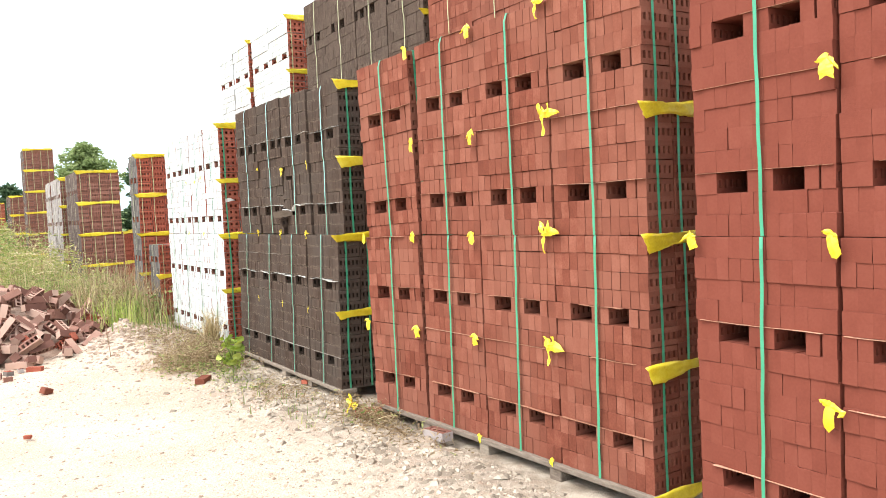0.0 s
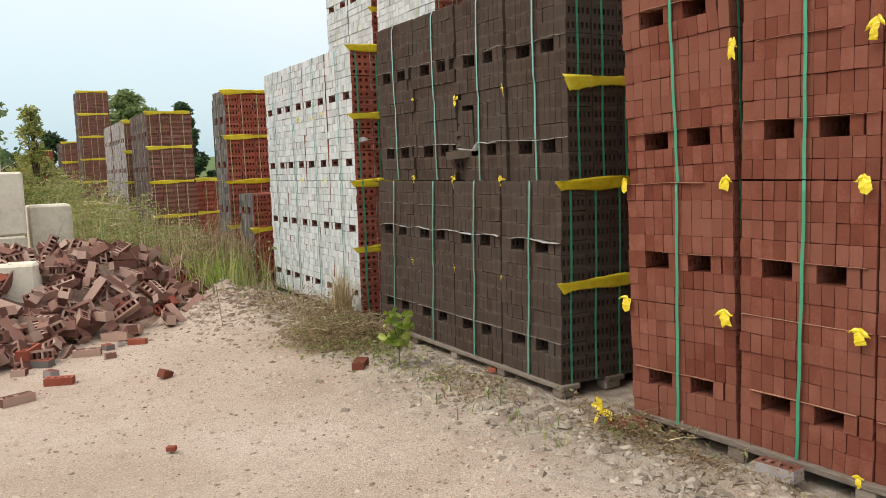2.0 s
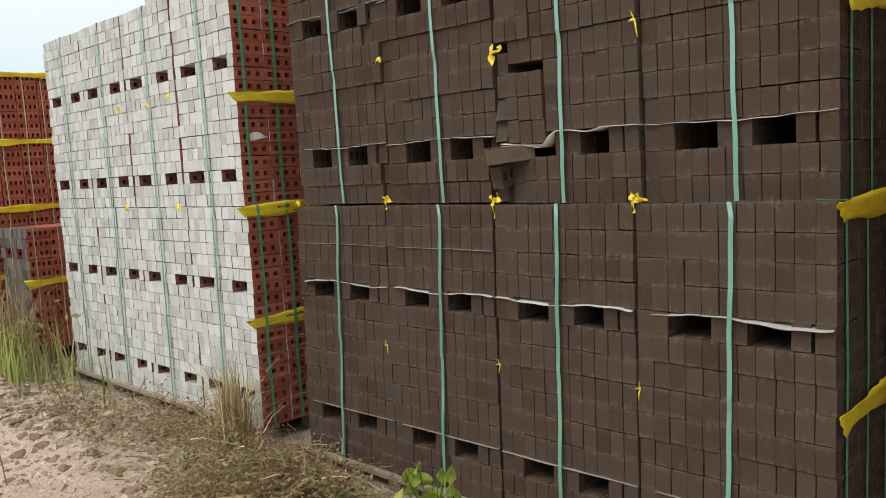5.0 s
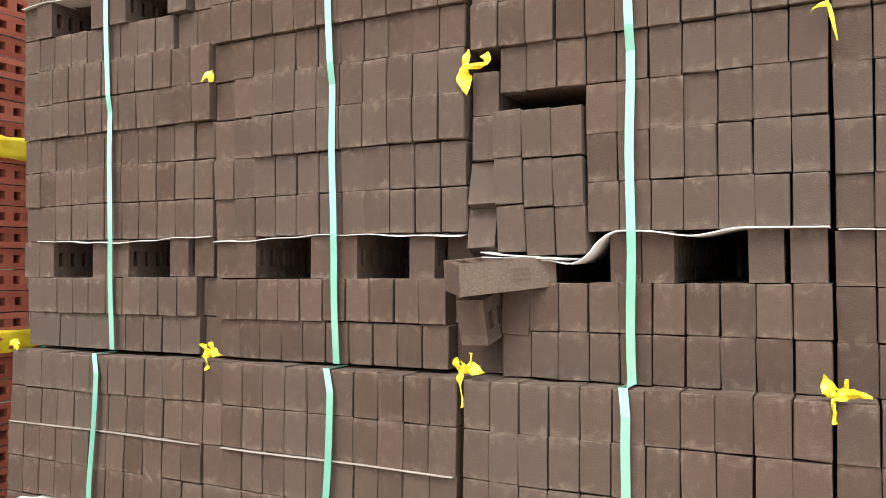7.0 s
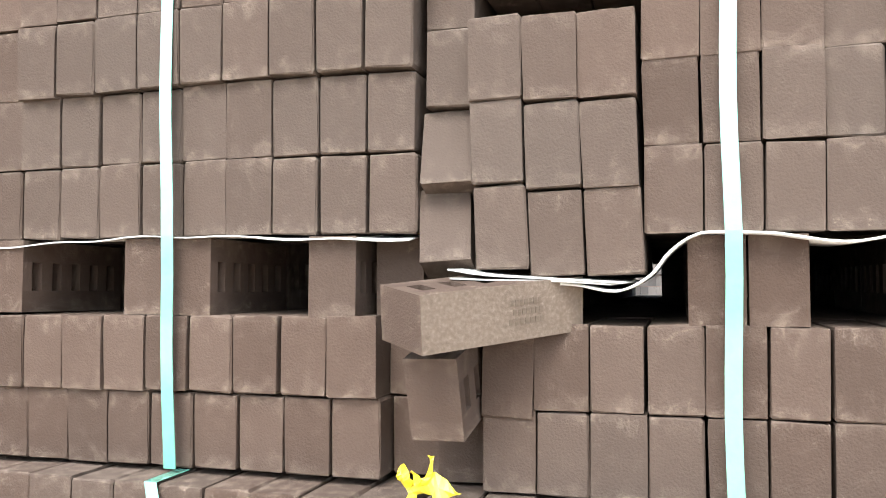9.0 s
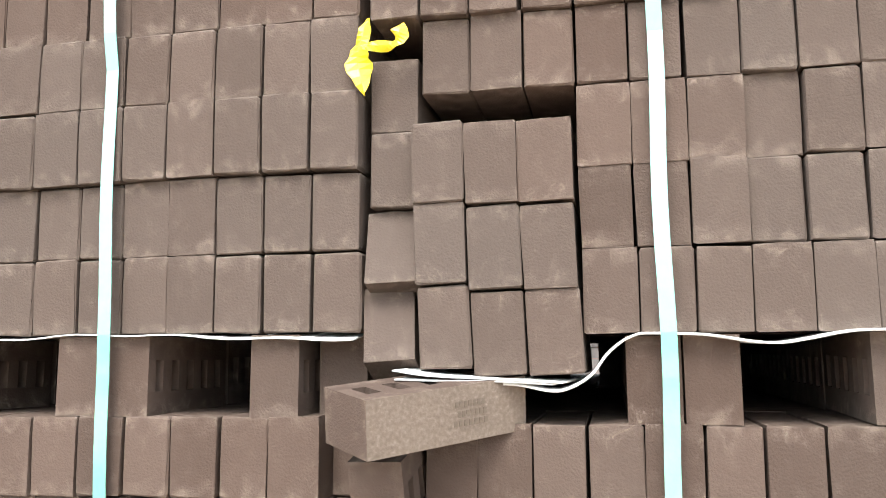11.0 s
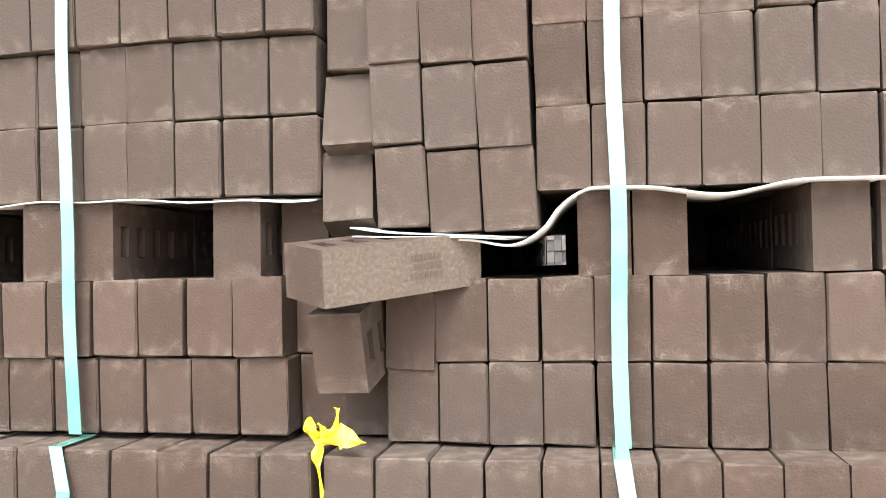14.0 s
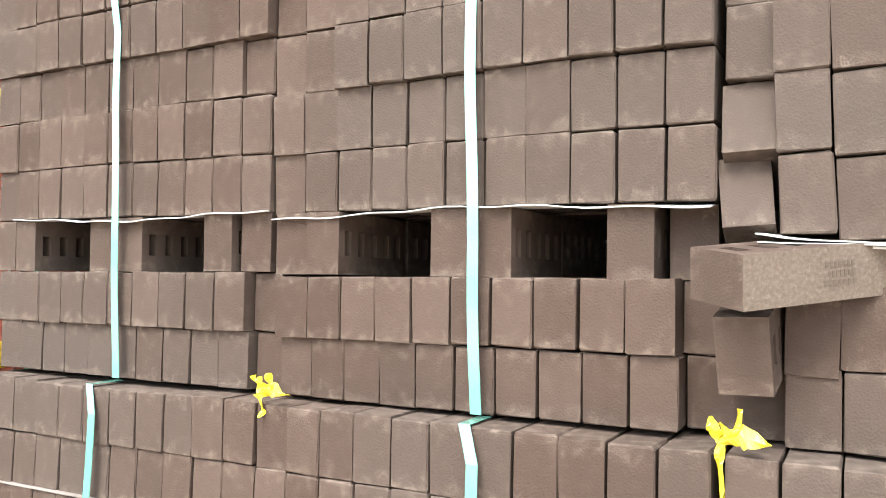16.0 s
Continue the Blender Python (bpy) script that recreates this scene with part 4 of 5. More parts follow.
# ---- distant stacks along the same line ----
FAR = "flashed bricks with red clay sides in a distant pack"
rear("grey", 2.58, 13.25, 1, 2, "grey-" + FAR, "distant brick packs", seed=731)
rear("grey", 2.66, 12.42, 1, 1, "grey-" + FAR, "distant brick packs", seed=741, rows=12, band=False)
bands(2.66, 12.42, (1,), 0.76, 743, drop=0.08)
rear("dusk", 2.24, 17.2, 3, 2, "brown-grey " + FAR, "distant brick packs", seed=751)
rear("raw", 3.08, 17.7, 1, 1, "red " + FAR, "distant brick packs", seed=761)
rear("raw", 3.78, 20.6, 2, 1, "red " + FAR, "distant brick packs", seed=771, rows=13)
rear("pale", 2.20, 19.6, 5, 2, "pale " + FAR, "distant brick packs", seed=781, end_every=3)
rear("dusk", 2.05, 26.4, 2, 3, "red-brown " + FAR, "distant brick packs", seed=791)
rear("dusk", 1.85, 30.0, 3, 2, "red-brown " + FAR, "distant brick packs", seed=801)
rear("raw", 1.35, 38.0, 3, 2, "red " + FAR, "distant brick packs", seed=811)
rear("grey", 1.2, 46.0, 4, 2, "grey-" + FAR, "distant brick packs", seed=821)


# ---- ground ----
def smooth01(a, b, v):
    u = max(0.0, min(1.0, (v - a) / (b - a)))
    return u * u * (3 - 2 * u)


def ground_height(x, y):
    """Trodden soil, a low ridge of rubble and dirt along the stacks, and a bank of earth behind the pile."""
    h = 0.015 * noise.noise((x * 0.6, y * 0.6, 0)) + 0.004 * noise.noise((x * 4.5, y * 4.5, 3))
    ridge = smooth01(1.35, 2.1, x + 0.25 * noise.noise((y * 1.3, 5, 1))) * (1 - smooth01(2.45, 2.62, x))
    h += ridge * (0.035 + 0.075 * max(0, noise.noise((x * 3, y * 3, 9))) + 0.03 * noise.noise((x * 9, y * 9, 2))) * smooth01(1.5, 4.5, y)
    bank = math.exp(-((x - 1.75) / 0.55) ** 2 - ((y - 10.6) / 1.0) ** 2)
    h += bank * (0.19 + 0.13 * noise.noise((x * 4, y * 4, 4)))
    return h


def far_height(x, y):
    return 5.0 * smooth01(60, 190, y) * smooth01(2, 40, x) + 0.0


def build_ground():
    xs = [-600, -150, -60, -25, -12, -8] + [-6 + 0.07 * i for i in range(130)] + [3.5, 5, 8, 14, 22, 30, 45, 60, 90, 150, 260, 600]
    ys = [-120, -40, -12] + [-4 + 0.08 * i for i in range(245)] + [16 + i for i in range(24)] + [45, 52, 60, 70, 80, 95, 110, 130, 150, 170, 190, 250, 500, 1500]
    verts = [(x, y, ground_height(x, y) if -6.1 < x < 3.2 and -4.1 < y < 15.7 else far_height(x, y)) for x in xs for y in ys]
    k = len(ys)
    faces = [(i * k + j, (i + 1) * k + j, (i + 1) * k + j + 1, i * k + j + 1) for i in range(len(xs) - 1) for j in range(k - 1)]
    me = bpy.data.meshes.new("ground")
    me.from_pydata(verts, [], faces)
    me.materials.append(SOIL)
    me.materials.append(MEADOW)
    me.polygons.foreach_set("use_smooth", [True] * len(faces))
    for p in me.polygons:
        c = p.center
        if c.y > 34 or c.x > 14 or c.x < -40:
            p.material_index = 1
    tagged(new("ground", me), "pale packed soil of a brickyard with grit and rubble, grass beyond", "ground", kind="structure")


MEADOW = material("meadow", [(0.07, 0.105, 0.035), (0.11, 0.15, 0.05), (0.17, 0.20, 0.075)], scale=0.12, fine=1.5, per_piece=0, bump=0.6, bump_scale=6, rough=0.9)
build_ground()


def on_ground(x, y):
    return ground_height(x, y) if -6 < x < 3.2 and -4 < y < 15.6 else far_height(x, y)


def stuff_mesh(name, verts, faces, mat, label, category):
    me = bpy.data.meshes.new(name)
    me.from_pydata(verts, [], faces)
    me.materials.append(mat)
    return tagged(new(name, me), label, category, kind="stuff")


# grit and small stones on the soil
def pebbles(name, n, area, size, mat, label, seed):
    r = random.Random(seed)
    vs, fs = [], []
    for _ in range(n):
        x, y = area(r)
        s = size(r)
        z = on_ground(x, y)
        b0 = len(vs)
        a = r.uniform(0, 6.3)
        for dx, dy, dz in ((1, 0, 0.05), (0, 0.85, 0.05), (-0.9, 0.1, 0.05), (0.1, -0.8, 0.05), (0.35, 0.15, 0.5), (-0.4, -0.2, 0.42)):
            k = r.uniform(0.7, 1.2) * s
            vs.append((x + k * (dx * math.cos(a) - dy * math.sin(a)), y + k * (dx * math.sin(a) + dy * math.cos(a)), z + k * dz - 0.15 * s))
        for t in ((0, 1, 4), (1, 2, 5), (1, 5, 4), (2, 3, 5), (3, 0, 4), (3, 4, 5)):
            fs.append(tuple(b0 + i for i in t))
    return stuff_mesh(name, vs, fs, mat, label, "gravel")


STONE = material("pale_grit", [(0.22, 0.17, 0.13), (0.40, 0.34, 0.28), (0.58, 0.53, 0.46)], per_piece=0.7, rough=0.95)
CLOD = material("brown_clod", [(0.20, 0.140, 0.105), (0.31, 0.230, 0.178), (0.45, 0.360, 0.290)], per_piece=0.6, rough=0.95)
CRUMB = material("soil_crumb", [(0.24, 0.175, 0.13), (0.38, 0.29, 0.22), (0.54, 0.44, 0.35)], per_piece=0.7, rough=0.95)
MUD = material("dark_dry_mud", [(0.20, 0.162, 0.126), (0.31, 0.262, 0.208), (0.43, 0.37, 0.30)], per_piece=0.6, rough=0.95)
CHIP = material("brick_chip", [(0.16, 0.06, 0.04), (0.25, 0.10, 0.07), (0.34, 0.17, 0.13)], per_piece=0.7, rough=0.95)
pebbles("gravel", 30000, lambda r: (r.triangular(-1.5, 2.6, 1.7), r.uniform(2.6, 10.5)), lambda r: 0.0022 + 0.007 * r.random() ** 3, STONE, "fine pale grit strewn on packed soil", 3)
pebbles("soil_crumbs", 11000, lambda r: (r.triangular(-0.8, 2.55, 1.9), r.uniform(2.8, 10.5)), lambda r: 0.004 + 0.022 * r.random() ** 6, CRUMB, "crumbs of dry soil on the trodden ground", 8)
pebbles("bank_clods", 3200, lambda r: (r.gauss(1.75, 0.35), r.gauss(10.3, 0.7)), lambda r: 0.008 + 0.05 * r.random() ** 4, CLOD, "clods and rubble on the low bank", 6)
pebbles("clods", 6500, lambda r: (min(2.58, r.gauss(2.2, 0.24)), r.uniform(2.4, 11.5)), lambda r: 0.005 + 0.030 * r.random() ** 5, MUD, "grey clods of earth and rubble along the stacks", 4)
pebbles("rubble_lumps", 1500, lambda r: (min(2.6, r.gauss(2.25, 0.24)), r.uniform(2.5, 7.8)), lambda r: 0.012 + 0.045 * r.random() ** 3, MUD, "lumps of hard earth and rubble at the foot of the stacks", 9)
pebbles("brick_chips", 1100, lambda r: (r.uniform(-2.5, 2.4), r.triangular(4.5, 11.0, 9.3)), lambda r: 0.004 + 0.018 * r.random() ** 4, CHIP, "small red brick chips scattered on the soil", 5)

# ---- the heap of broken bricks ----
def heap_height(x, y):
    """A heap that rises away from the track towards the concrete blocks."""
    front = 8.35 + 0.12 * math.sin(x * 4.1 + 0.6) + 0.75 * max(0.0, x + 0.7)
    up = smooth01(front - 0.25, front + 2.5, y)
    side = 1 - smooth01(0.5, 2.3, x)
    dip = 0.10 * math.exp(-((x + 0.3) / 0.45) ** 2 - ((y - 10.05) / 0.5) ** 2) - 0.22 * math.exp(-((x + 1.1) / 0.6) ** 2 - ((y - 11.5) / 0.6) ** 2)
    return up * (0.20 + 0.43 * side - dip) + 0.10 * noise.noise((x * 1.9, y * 1.9, 7)) * up


UL, UW, UH = 0.275, 0.084, 0.090         # the long utility bricks of the heap
PILE_KIT = [cored_brick("pile_brick", PILE, n=5, w=UW, h=UH, l=UL, rim=0.22), cored_brick("pile_brick_seven_holes", PILE, n=7, w=0.07, h=UH, l=UL, rim=0.22), cored_brick("pile_brick_half", PILE, n=3, w=UW, h=UH, l=0.17, rim=0.22)]
RAW_PILE = cored_brick("red_pile_brick", RAW, n=5, w=UW, h=UH, l=UL, rim=0.22)


def build_heap():
    r = random.Random(21)
    root = thing("brick_heap", pose(-0.6, 9.6, 0), "heap of discarded weathered red-brown cored bricks in front of concrete blocks", "brick heap")
    inv = root.matrix_basis.inverted()
    xs, ys = [-4.5 + 0.12 * i for i in range(54)], [8.3 + 0.12 * i for i in range(38)]
    vs = [(x, y, heap_height(x, y) - 0.15 + 0.03 * noise.noise((x * 7, y * 7, 1))) for x in xs for y in ys]
    k = len(ys)
    fs = [(i * k + j, (i + 1) * k + j, (i + 1) * k + j + 1, i * k + j + 1) for i in range(len(xs) - 1) for j in range(k - 1)]
    me = bpy.data.meshes.new("rubble")
    me.from_pydata(vs, [], fs)
    me.materials.append(RUBBLE)
    part("rubble", me, None, root, "brick dust and broken pieces under the heap", inv)
    placed = 0
    while placed < 620:
        x, y = r.uniform(-2.8, 2.05), 8.1 + 4.4 * r.random() ** 1.2
        h = heap_height(x, y)
        if h < 0.05 or (h < 0.12 and r.random() < 0.4):
            continue
        placed += 1
        m = pose(x, y, h + r.uniform(-0.07, 0.05), r.gauss(60, 45) if r.random() < 0.75 else r.uniform(0, 360), r.gauss(0, 28), r.uniform(0, 360)) @ pose(-UL / 2, 0, -UH / 2)
        me = RAW_PILE if r.random() < 0.09 else r.choice(PILE_KIT[:1] * 4 + PILE_KIT[1:])
        if placed > 300:
            REST.append((m, me))
        else:
            part("brick", me, None, root, at=inv @ m)
    bm = bmesh.new()
    for m, me in REST:
        cored_into(bm, m, 5, UL, 0, UW, UH, 0.22)
    ob = part("brick_rest", bm, PILE, root, at=inv)
    tagged(ob, kind="stuff")


REST = []
build_heap()

# single bricks that lie about, each at its place
KIT["heap"] = dict(cored=cored_brick("weathered_brick", PILE, n=4))
for name, x, y, yaw, kit, big, label in (
        ("loose_brick", -0.10, 8.30, 70, "raw", 1.0, "orange-red cored brick lying near the heap"), ("loose_brick", -0.36, 7.90, 112, "heap", 1.1, "weathered brown cored brick lying on bare soil"),
        ("brick_piece", 0.34, 6.32, 60, "raw", 0.45, "small red piece of brick lying on bare soil"), ("loose_brick", 1.90, 7.40, -35, "red", 1.0, "red cored brick lying beside dry weeds"),
        ("loose_brick", 2.50, 4.42, 8, "pale", 1.0, "pale cored brick lying against a pallet"), ("loose_brick", 2.42, 5.26, 60, "raw", 1.0, "red cored brick lying between two stacks"),
        ("brick_piece", 2.55, 6.70, 30, "raw", 0.6, "small red brick piece lying by a pallet"), ("loose_brick", 0.60, 9.34, 60, "raw", 0.8, "bright red cored brick at the foot of the heap"),
        ("loose_brick", 0.16, 9.12, 78, "heap", 1.1, "brown cored brick at the foot of the heap"), ("brick_piece", 0.38, 9.30, 20, "grey", 0.9, "dark grey broken brick at the foot of the heap"),
        ("brick_piece", 0.50, 9.40, 5, "pale", 0.7, "pale broken brick at the foot of the heap"), ("brick_piece", 0.38, 8.86, 95, "heap", 0.8, "flat brown piece of brick lying before the heap"),
        ("brick_piece", -0.10, 8.60, 30, "pale", 0.9, "pale half brick lying before the heap"), ("brick_piece", -0.30, 8.74, 70, "heap", 1.0, "brown broken brick lying before the heap"),
        ("loose_brick", -0.20, 9.00, 55, "grey", 1.1, "dark grey cored brick at the foot of the heap"), ("loose_brick", -0.38, 9.15, 100, "pale", 1.0, "pale weathered brick at the foot of the heap"),
        ("loose_brick", -0.62, 8.10, 100, "heap", 1.1, "brown cored brick lying before the heap"), ("loose_brick", -0.75, 8.40, 75, "heap", 1.1, "weathered brown brick lying before the heap"),
        ("brick_piece", -0.55, 8.65, 15, "grey", 0.9, "grey broken brick lying before the heap")):
    ob = lying_brick(name, (x, y, on_ground(x, y) - 0.004), yaw, 0, kit, label, "bricks lying about")
    ob.scale = (big, big, min(big, 1.1)) if name == "loose_brick" else (0.55 * big, 0.9 * big, 0.9 * big)
bmw = bmesh.new()
for dx, s in ((0, 1.0), (0.03, 0.6)):
    box(bmw, -0.05 * s + dx, 0.05 * s, -0.03 * s, 0.035 * s, 0, 0.06 * s, 0.006, pose(0, dx, 0, 12, 20, 40))
tagged(part("brick_piece", bmw, RED, None, "", pose(0.66, 8.0, on_ground(0.66, 8.0))), "broken chunk of red-brown brick on bare soil", "brick")


tape_tuft(2.44, 5.36, on_ground(2.44, 5.36) + 0.075, 171, 0.10, "torn yellow plastic scrap lying on rubble between two stacks", style="ears")


# ---- concrete blocks behind the heap ----
def concrete_block(x, y, z, length, high, thick, label, turn=0.0):
    bm = bmesh.new()
    box(bm, 0, length, 0, thick, 0, high, 0.025)
    for v in bm.verts:
        v.co += Vector((0, 0.006, 0.004)) * noise.noise(v.co * 3)
    ob = part("concrete_block", bm, CONCRETE, None, label, pose(x, y, z, 0, 0, turn))
    return tagged(ob, label, "concrete block", "concrete blocks")


concrete_block(-1.75, 12.9, 0, 1.80, 0.78, 0.62, "large pale cast concrete block under another", 2)
concrete_block(-1.72, 12.92, 0.784, 1.78, 0.76, 0.60, "large pale cast concrete block with rust streaks", 2)
concrete_block(-3.60, 12.8, 0, 1.80, 0.78, 0.62, "large pale cast concrete block under another", 2)
concrete_block(-3.58, 12.82, 0.784, 1.80, 0.76, 0.60, "large pale cast concrete block", 2)
concrete_block(0.10, 13.4, 0, 0.50, 1.12, 0.5, "upright pale concrete slab with dark scrawl stains", 2)
concrete_block(-0.64, 10.62, 0.14, 0.66, 0.53, 0.32, "pale concrete block half buried in bricks", -12)
concrete_block(-1.6, 16.5, 0, 1.5, 1.95, 0.6, "tall pale concrete block farther back", 3)
# bricks on top of the blocks
r0 = random.Random(5)
for k in range(44):
    x = r0.uniform(-2.6, -0.25)
    lay = r0.choice((0, 0, 0, 1, 1, 2) if x < -0.5 else (0, 0, 1))
    y = 13.05 + r0.uniform(-0.05, 0.35)
    ob = new("loose_brick", r0.choice(PILE_KIT[:2] + [RAW_PILE] * 3))
    ob.matrix_basis = pose(x, y, 1.592 + 0.088 * lay, 90 + r0.gauss(0, 5), r0.gauss(0, 5), r0.uniform(-40, 40)) @ pose(-UL / 2, 0, -UH / 2)
    tagged(ob, "red cored brick lying on top of a concrete block", "brick", "bricks on the concrete blocks")
# a pale board on the heap
bm = bmesh.new()
box(bm, -0.22, 0.22, -0.09, 0.09, 0, 0.022, 0.004)
tagged(part("board", bm, WOOD, None, "", pose(-0.95, 10.1, 0.62, 18, 14, 25)), "short weathered plank lying on the heap of bricks", "board")
bm = bmesh.new()
box(bm, -0.45, 0.45, -0.07, 0.07, 0, 0.03, 0.004)
tagged(part("board", bm, WOOD, None, "", pose(0.55, 11.6, 0.46, 6, 4, 12)), "weathered plank lying behind the heap of bricks", "board")


for x, y, turn, ln in ((2.28, 12.75, 72, 0.55), (2.18, 12.95, 65, 0.45)):
    bm = bmesh.new()
    box(bm, -ln, ln, -0.05, 0.05, 0, 0.022, 0.003)
    tagged(part("board", bm, WOOD, None, "", pose(x, y, 0.035 + 0.02 * (ln < 0.5), 3, 4, turn)), "weathered grey board lying in grass near a brick pack", "board", "boards in the grass")


# ---- weeds, grass and trees ----
def blades(name, n, area, high, mat, label, seed, wide=0.006, bend=0.5):
    r = random.Random(seed)
    vs, fs = [], []
    for _ in range(n):
        x, y = area(r)
        z = on_ground(x, y)
        h = high(r)
        a, b = r.uniform(0, 6.3), r.gauss(0, bend)
        w = wide * r.uniform(0.6, 1.4)
        dx, dy = math.cos(a), math.sin(a)
        b0 = len(vs)
        for u in (0.0, 0.45, 0.8, 1.0):
            o = b * u * u * h
            ww = w * (1 - u) + 0.0006
            px, py, pz = x + dx * o, y + dy * o, z + h * u * (1 - 0.25 * abs(b) * u)
            vs += [(px - dy * ww, py + dx * ww, pz), (px + dy * ww, py - dx * ww, pz)]
        for i in range(3):
            fs.append((b0 + 2 * i, b0 + 2 * i + 1, b0 + 2 * i + 3, b0 + 2 * i + 2))
    return stuff_mesh(name, vs, fs, mat, label, "grass")


def leaf_cloud(bm_or_lists, centre, radius, n, size, r, flat=0.7):
    vs, fs = bm_or_lists
    for _ in range(n):
        d = Vector((r.gauss(0, 1), r.gauss(0, 1), r.gauss(0, 1))).normalized() * radius * r.uniform(0.35, 1.0) ** 0.6
        c = Vector(centre) + Vector((d.x, d.y, d.z * flat))
        a = Vector((r.gauss(0, 1), r.gauss(0, 1), r.gauss(0, 0.5))).normalized()
        b = a.cross(Vector((r.gauss(0, 1), r.gauss(0, 1), r.gauss(0, 1)))).normalized()
        s = size * r.uniform(0.6, 1.3)
        b0 = len(vs)
        vs += [tuple(c - a * s), tuple(c + b * s * 0.45), tuple(c + a * s), tuple(c - b * s * 0.45)]
        fs.append((b0, b0 + 1, b0 + 2, b0 + 3))


def tangle(name, n, area, high, mat, label, seed, length=0.16, wide=0.0022, leaf=0.0):
    """Stems that cross one another at all angles, with a few small leaves."""
    r = random.Random(seed)
    vs, fs = [], []
    for _ in range(n):
        x, y = area(r)
        p = Vector((x, y, on_ground(x, y) + high * r.random() ** 1.8))
        d = Vector((r.gauss(0, 1), r.gauss(0, 1), abs(r.gauss(0, 0.75)))).normalized() * length * r.uniform(0.4, 1.3)
        sag = Vector((r.gauss(0, 0.2), r.gauss(0, 0.2), -0.25)) * length
        w = d.cross(Vector((r.gauss(0, 1), r.gauss(0, 1), r.gauss(0, 1)))).normalized() * wide * r.uniform(0.5, 1.5)
        b0 = len(vs)
        for u in (0.0, 0.5, 1.0):
            c = p + d * u + sag * u * u
            vs += [tuple(c - w * (1.1 - u)), tuple(c + w * (1.1 - u))]
        fs += [(b0, b0 + 1, b0 + 3, b0 + 2), (b0 + 2, b0 + 3, b0 + 5, b0 + 4)]
        if leaf:
            for u in (0.4, 0.75, 1.0):
                leaf_cloud((vs, fs), p + d * u + sag * u * u, leaf * 0.8, 1, leaf, r)
    return stuff_mesh(name, vs, fs, mat, label, "weeds")


def clump(cx, cy, sx, sy):
    return lambda r: (r.gauss(cx, sx), r.gauss(cy, sy))


def strip_area(r):
    y = r.uniform(4.2, 11.5)
    return min(2.57, r.gauss(2.3, 0.13)), y


blades("dry_litter", 1500, strip_area, lambda r: r.uniform(0.01, 0.045), DRY, "short dry grass and litter along the stacks", 31, 0.0022, 1.6)
for k, (cx, cy, sx, sy, n, h) in enumerate(((2.02, 8.25, 0.15, 0.28, 2300, 0.16), (2.28, 8.1, 0.10, 0.26, 1000, 0.18), (2.38, 9.2, 0.10, 0.4, 800, 0.16), (2.46, 5.15, 0.08, 0.2, 420, 0.10), (2.25, 6.35, 0.14, 0.2, 220, 0.06), (2.42, 4.7, 0.08, 0.35, 160, 0.04), (2.05, 9.8, 0.16, 0.4, 420, 0.10))):
    tangle("dry_weeds", int(n * 0.8), clump(cx, cy, sx, sy), h, DRY, "tangled low dry weeds beside the brick stacks", 50 + k, 0.11, 0.0026, 0.012)
    tangle("pale_stems", int(n * 0.05), clump(cx, cy, sx, sy), h * 1.2, STRAW, "pale dead stems standing out of the low weeds", 150 + k, 0.16, 0.0024)
    tangle("green_weeds", int(n * 0.08), clump(cx, cy, sx * 1.05, sy * 1.05), h * 0.9, GREEN_GRASS, "small green leaves among the dry weeds", 160 + k, 0.12, 0.0026, 0.016)
tangle("green_weeds", 240, clump(2.05, 7.9, 0.15, 0.6), 0.12, GREEN_GRASS, "low green weeds among the dry stems", 59, 0.10, 0.0022, 0.016)
for k, (cx, cy, sx, sy, n, h) in enumerate(((1.5, 14.2, 0.35, 0.8, 1300, 0.65), (1.2, 16.6, 0.45, 1.2, 2200, 1.05), (0.9, 19.0, 0.5, 1.6, 2400, 1.35), (0.5, 23.5, 0.7, 2.5, 2600, 1.6), (2.1, 12.6, 0.2, 0.5, 700, 0.55))):
    tangle("leafy_weeds", int(n * 0.75), clump(cx, cy, sx, sy), h, GREEN_GRASS if k % 2 == 0 else YOUNG, "tall leafy green and yellow weeds near the far stacks", 90 + k, 0.22, 0.003, 0.032)
    tangle("dry_stalks", int(n * 0.4), clump(cx, cy, sx, sy), h * 1.05, STRAW if k % 2 else DRY, "tall dead weed stems near the far stacks", 95 + k, 0.35, 0.004, 0.02)
blades("straw_tuft", 300, clump(2.43, 8.92, 0.035, 0.045), lambda r: r.uniform(0.18, 0.55), STRAW, "upright tuft of pale dead stalks against the white bricks", 61, 0.0055, 0.42)
blades("green_weeds", 130, lambda r: (r.gauss(2.12, 0.12), r.uniform(5.2, 8.0)), lambda r: r.uniform(0.03, 0.10), GREEN_GRASS, "sparse green weeds on the rubble", 62, 0.004, 0.8)
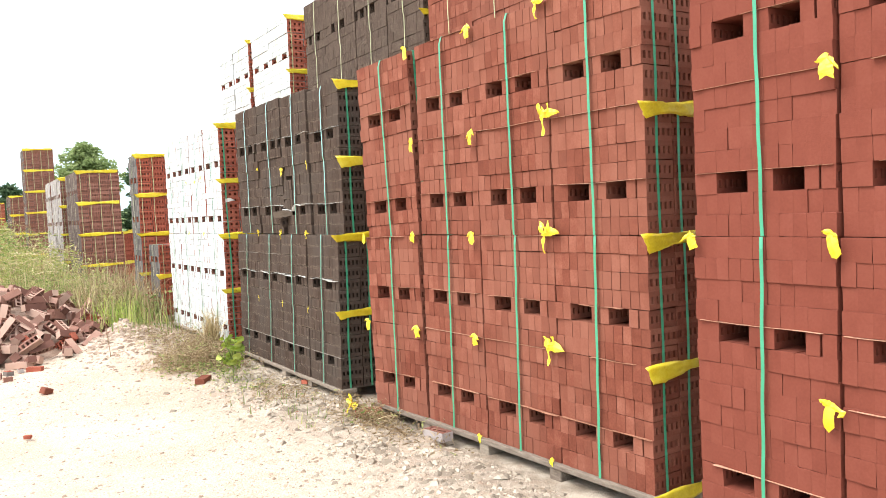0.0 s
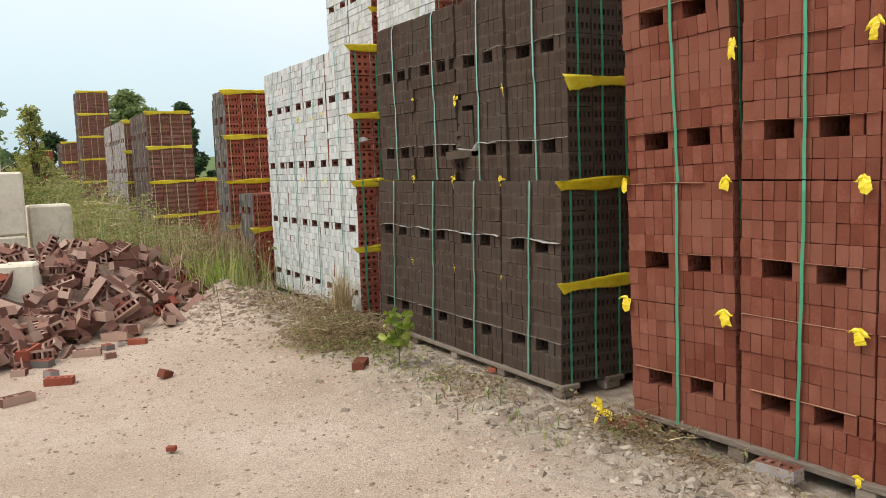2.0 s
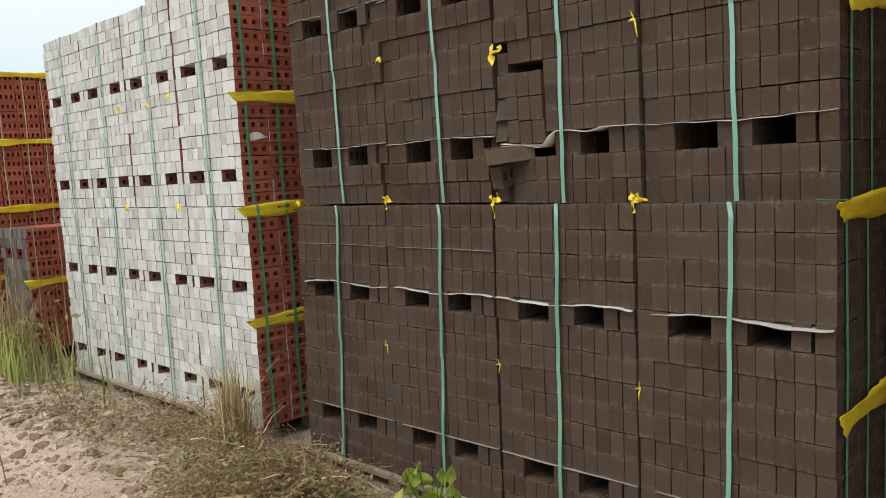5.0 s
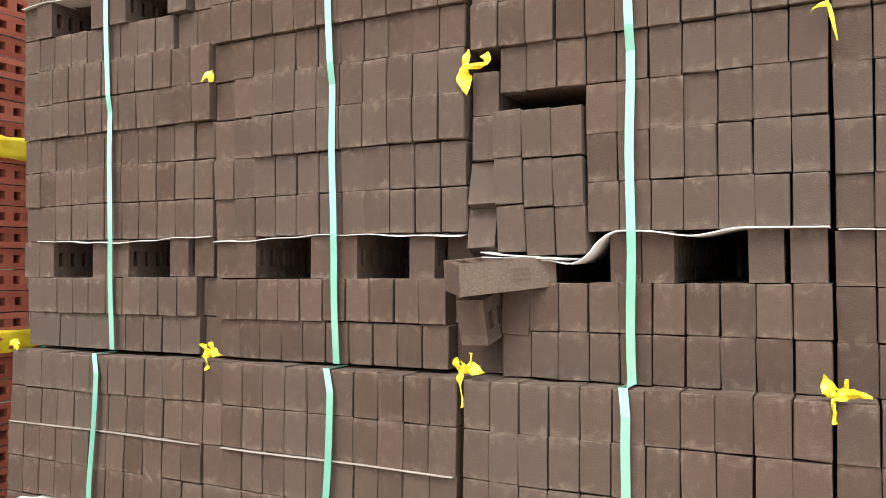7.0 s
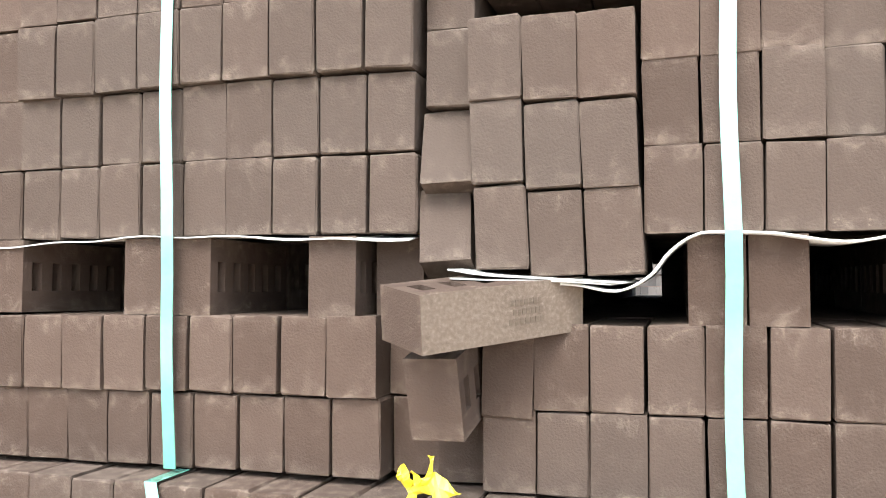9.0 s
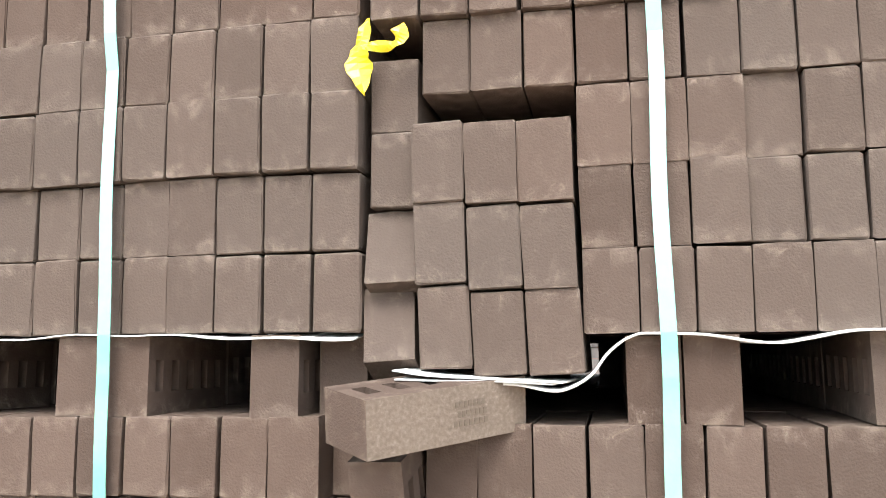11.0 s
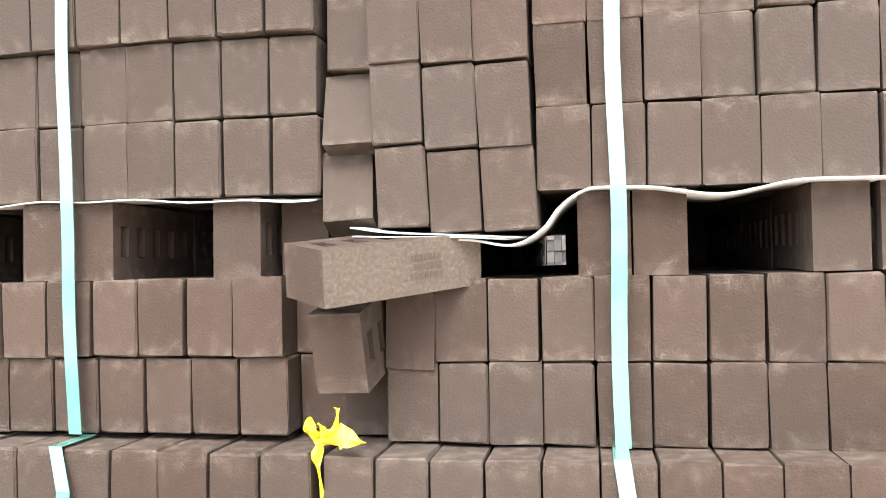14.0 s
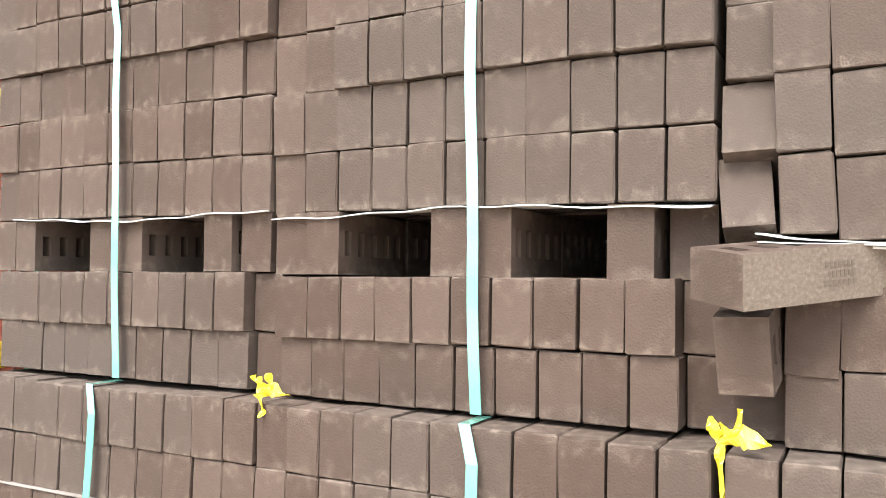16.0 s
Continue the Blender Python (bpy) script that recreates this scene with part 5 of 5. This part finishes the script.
for k, (cx, cy, sx, sy, n, h, m) in enumerate(((1.9, 13.2, 0.30, 0.9, 700, 0.75, DRY), (1.5, 14.6, 0.45, 1.2, 800, 0.85, GREEN_GRASS), (1.2, 17.5, 0.5, 2.0, 1100, 1.05, GREEN_GRASS), (1.3, 17.0, 0.5, 2.2, 900, 1.0, DRY), (0.6, 22, 0.7, 3.0, 2600, 1.2, GREEN_GRASS),
                                                    (2.2, 12.2, 0.18, 0.4, 420, 0.85, DRY), (0.3, 30, 1.0, 4.0, 2200, 1.3, GREEN_GRASS), (-2, 30, 2.5, 6.0, 2500, 1.0, GREEN_GRASS), (2.0, 12.4, 0.25, 0.8, 700, 0.5, GREEN_GRASS), (1.75, 12.9, 0.30, 0.7, 420, 0.75, STRAW), (1.35, 15.0, 0.4, 1.2, 420, 0.9, STRAW), (1.9, 11.6, 0.2, 0.35, 260, 0.45, BRIGHT_LEAF))):
    blades("tall_grass", n, clump(cx, cy, sx, sy), lambda r, h=h: h * r.uniform(0.35, 1.15), m, "tall unkempt grass and weeds beside the far stacks", 70 + k, 0.007, 0.5)


def limb(bm, a, b, ra, rb, n=7):
    a, b = Vector(a), Vector(b)
    q = (b - a).to_track_quat("Z", "Y").to_matrix()
    ring = [[bm.verts.new(p + q @ Vector((rr * math.cos(2 * math.pi * i / n), rr * math.sin(2 * math.pi * i / n), 0))) for i in range(n)] for p, rr in ((a, ra), (b, rb))]
    for i in range(n):
        bm.faces.new((ring[0][i], ring[0][(i + 1) % n], ring[1][(i + 1) % n], ring[1][i]))


def tree(name, x, y, high, spread, label, seed, mat=None, leaf=0.22, n=60, per=70, base=0.25, slim=False):
    r = random.Random(seed)
    z = on_ground(x, y)
    root = thing(name, pose(x, y, z - 0.05), label, "tree")
    bm = bmesh.new()
    limb(bm, (0, 0, 0), (0.02 * high, 0, high * 0.55), high * 0.03, high * 0.016)
    limb(bm, (0.02 * high, 0, high * 0.55), (0, 0, high * 0.93), high * 0.016, high * 0.004)
    lists = ([], [])
    for k in range(n):
        u = r.uniform(base, 1.0)
        w = spread * (math.sin(math.pi * min(1, (u - base) / (1 - base) * 0.86 + 0.14)) ** 0.7 if not slim else (1.05 - u))
        a = r.uniform(0, 6.3)
        d = w * r.uniform(0.3, 1.0)
        c = (d * math.cos(a), d * math.sin(a), high * u)
        if k % 3 == 0:
            limb(bm, (0.01 * high, 0, high * max(0.12, u - 0.18)), c, high * 0.007, high * 0.002, 5)
        leaf_cloud(lists, c, spread * (0.30 if not slim else 0.22) * r.uniform(0.7, 1.2), per, leaf, r, 0.6)
    part("trunk", bm, BARK, root)
    me = bpy.data.meshes.new("crown")
    me.from_pydata(lists[0], [], lists[1])
    part("crown", me, None, root)
    me.materials.append(mat or LEAF)
    return root


tree("tree", -3.2, 62, 8.8, 4.4, "large broad green tree beyond the yard", 1, n=150, per=150, leaf=0.20, base=0.10)
tree("tree", -8.5, 66, 9.5, 4.6, "large broad green tree beyond the yard", 2, n=120, per=130, leaf=0.22, base=0.10)
tree("tree", 9.2, 66, 7.4, 2.6, "round green tree behind the far stacks", 3, n=90, per=110, leaf=0.17)
tree("conifer", 11.5, 58, 6.0, 2.1, "dark green conifer behind the far stacks", 4, mat=CONIFER, n=140, per=90, leaf=0.16, base=0.05, slim=True)
tree("tree", 4.6, 75, 4.9, 1.9, "dark distant tree on the skyline", 5, mat=CONIFER, n=60, per=70, leaf=0.2, base=0.1)
tree("sapling", 0.55, 20.5, 2.9, 0.80, "slender young tree among tall weeds", 6, mat=YOUNG, n=130, per=26, leaf=0.048, base=0.10, slim=True)
tree("bush", 0.25, 19.0, 1.7, 0.75, "leafy green bush among tall weeds", 7, mat=YOUNG, n=50, per=26, leaf=0.06, base=0.05)
tree("bush", 0.9, 24.0, 1.9, 0.9, "leafy green bush among tall weeds", 8, mat=YOUNG, n=50, per=26, leaf=0.07, base=0.05)
# low woods on the skyline
lists = ([], [])
rw = random.Random(77)
for k in range(170):
    x = rw.uniform(-60, 4)
    leaf_cloud(lists, (x, rw.uniform(120, 150), rw.uniform(1.0, 3.6) + far_height(x, 130)), rw.uniform(2, 4), 60, 0.9, rw, 0.7)
stuff_mesh("far_woods", lists[0], lists[1], CONIFER, "low dark line of distant woods on the skyline", "woods")


def leafy_plant(x, y, label):
    root = thing("broadleaf_weed", pose(x, y, on_ground(x, y)), label, "plant")
    r = random.Random(4)
    bm = bmesh.new()
    limb(bm, (0, 0, -0.01), (0.01, -0.008, 0.20), 0.006, 0.004, 6)
    part("stem", bm, GREEN_GRASS, root, "bare upright stem")
    leaves = []
    for k in range(40):
        a, h, o = r.uniform(0, 6.3), r.uniform(0.17, 0.42), r.uniform(0.02, 0.105)
        tip = (o * math.cos(a), o * math.sin(a), h)
        bm = bmesh.new()
        limb(bm, (0.01, -0.008, r.uniform(0.10, 0.20)), tip, 0.003, 0.0018, 5)
        part("stalk", bm, GREEN_GRASS, root)
        leaves.append((tip, a))
    for tip, a in leaves:
        lb = bmesh.new()
        s = r.uniform(0.034, 0.060)
        tilt = pose(*tip, r.uniform(-40, 40), r.uniform(45, 100), math.degrees(a))
        ring = [lb.verts.new(tilt @ Vector((s * (0.05 + (1 + math.cos(t)) * 0.5) * (1 + 0.07 * math.sin(5 * t)), s * 0.85 * math.sin(t), 0.16 * s * math.cos(2 * t)))) for t in [2 * math.pi * i / 12 for i in range(12)]]
        mid = lb.verts.new(tilt @ Vector((s * 0.5, 0, -0.12 * s)))
        for i in range(12):
            lb.faces.new((mid, ring[i], ring[(i + 1) % 12]))
        thicken(lb, geom=lb.faces[:], thickness=0.0008)
        part("leaf", lb, BRIGHT_LEAF, root)
    return root


leafy_plant(2.10, 7.12, "bright green broad-leaved weed growing by the pallet")
# utility pole
bm = bmesh.new()
limb(bm, (0, 0, 0), (0, 0, 6.2), 0.06, 0.045, 10)
tagged(part("utility_pole", bm, BARK, None, "", pose(14.5, 62, on_ground(14.5, 62) - 0.1)), "plain weathered timber pole standing in grass", "pole")
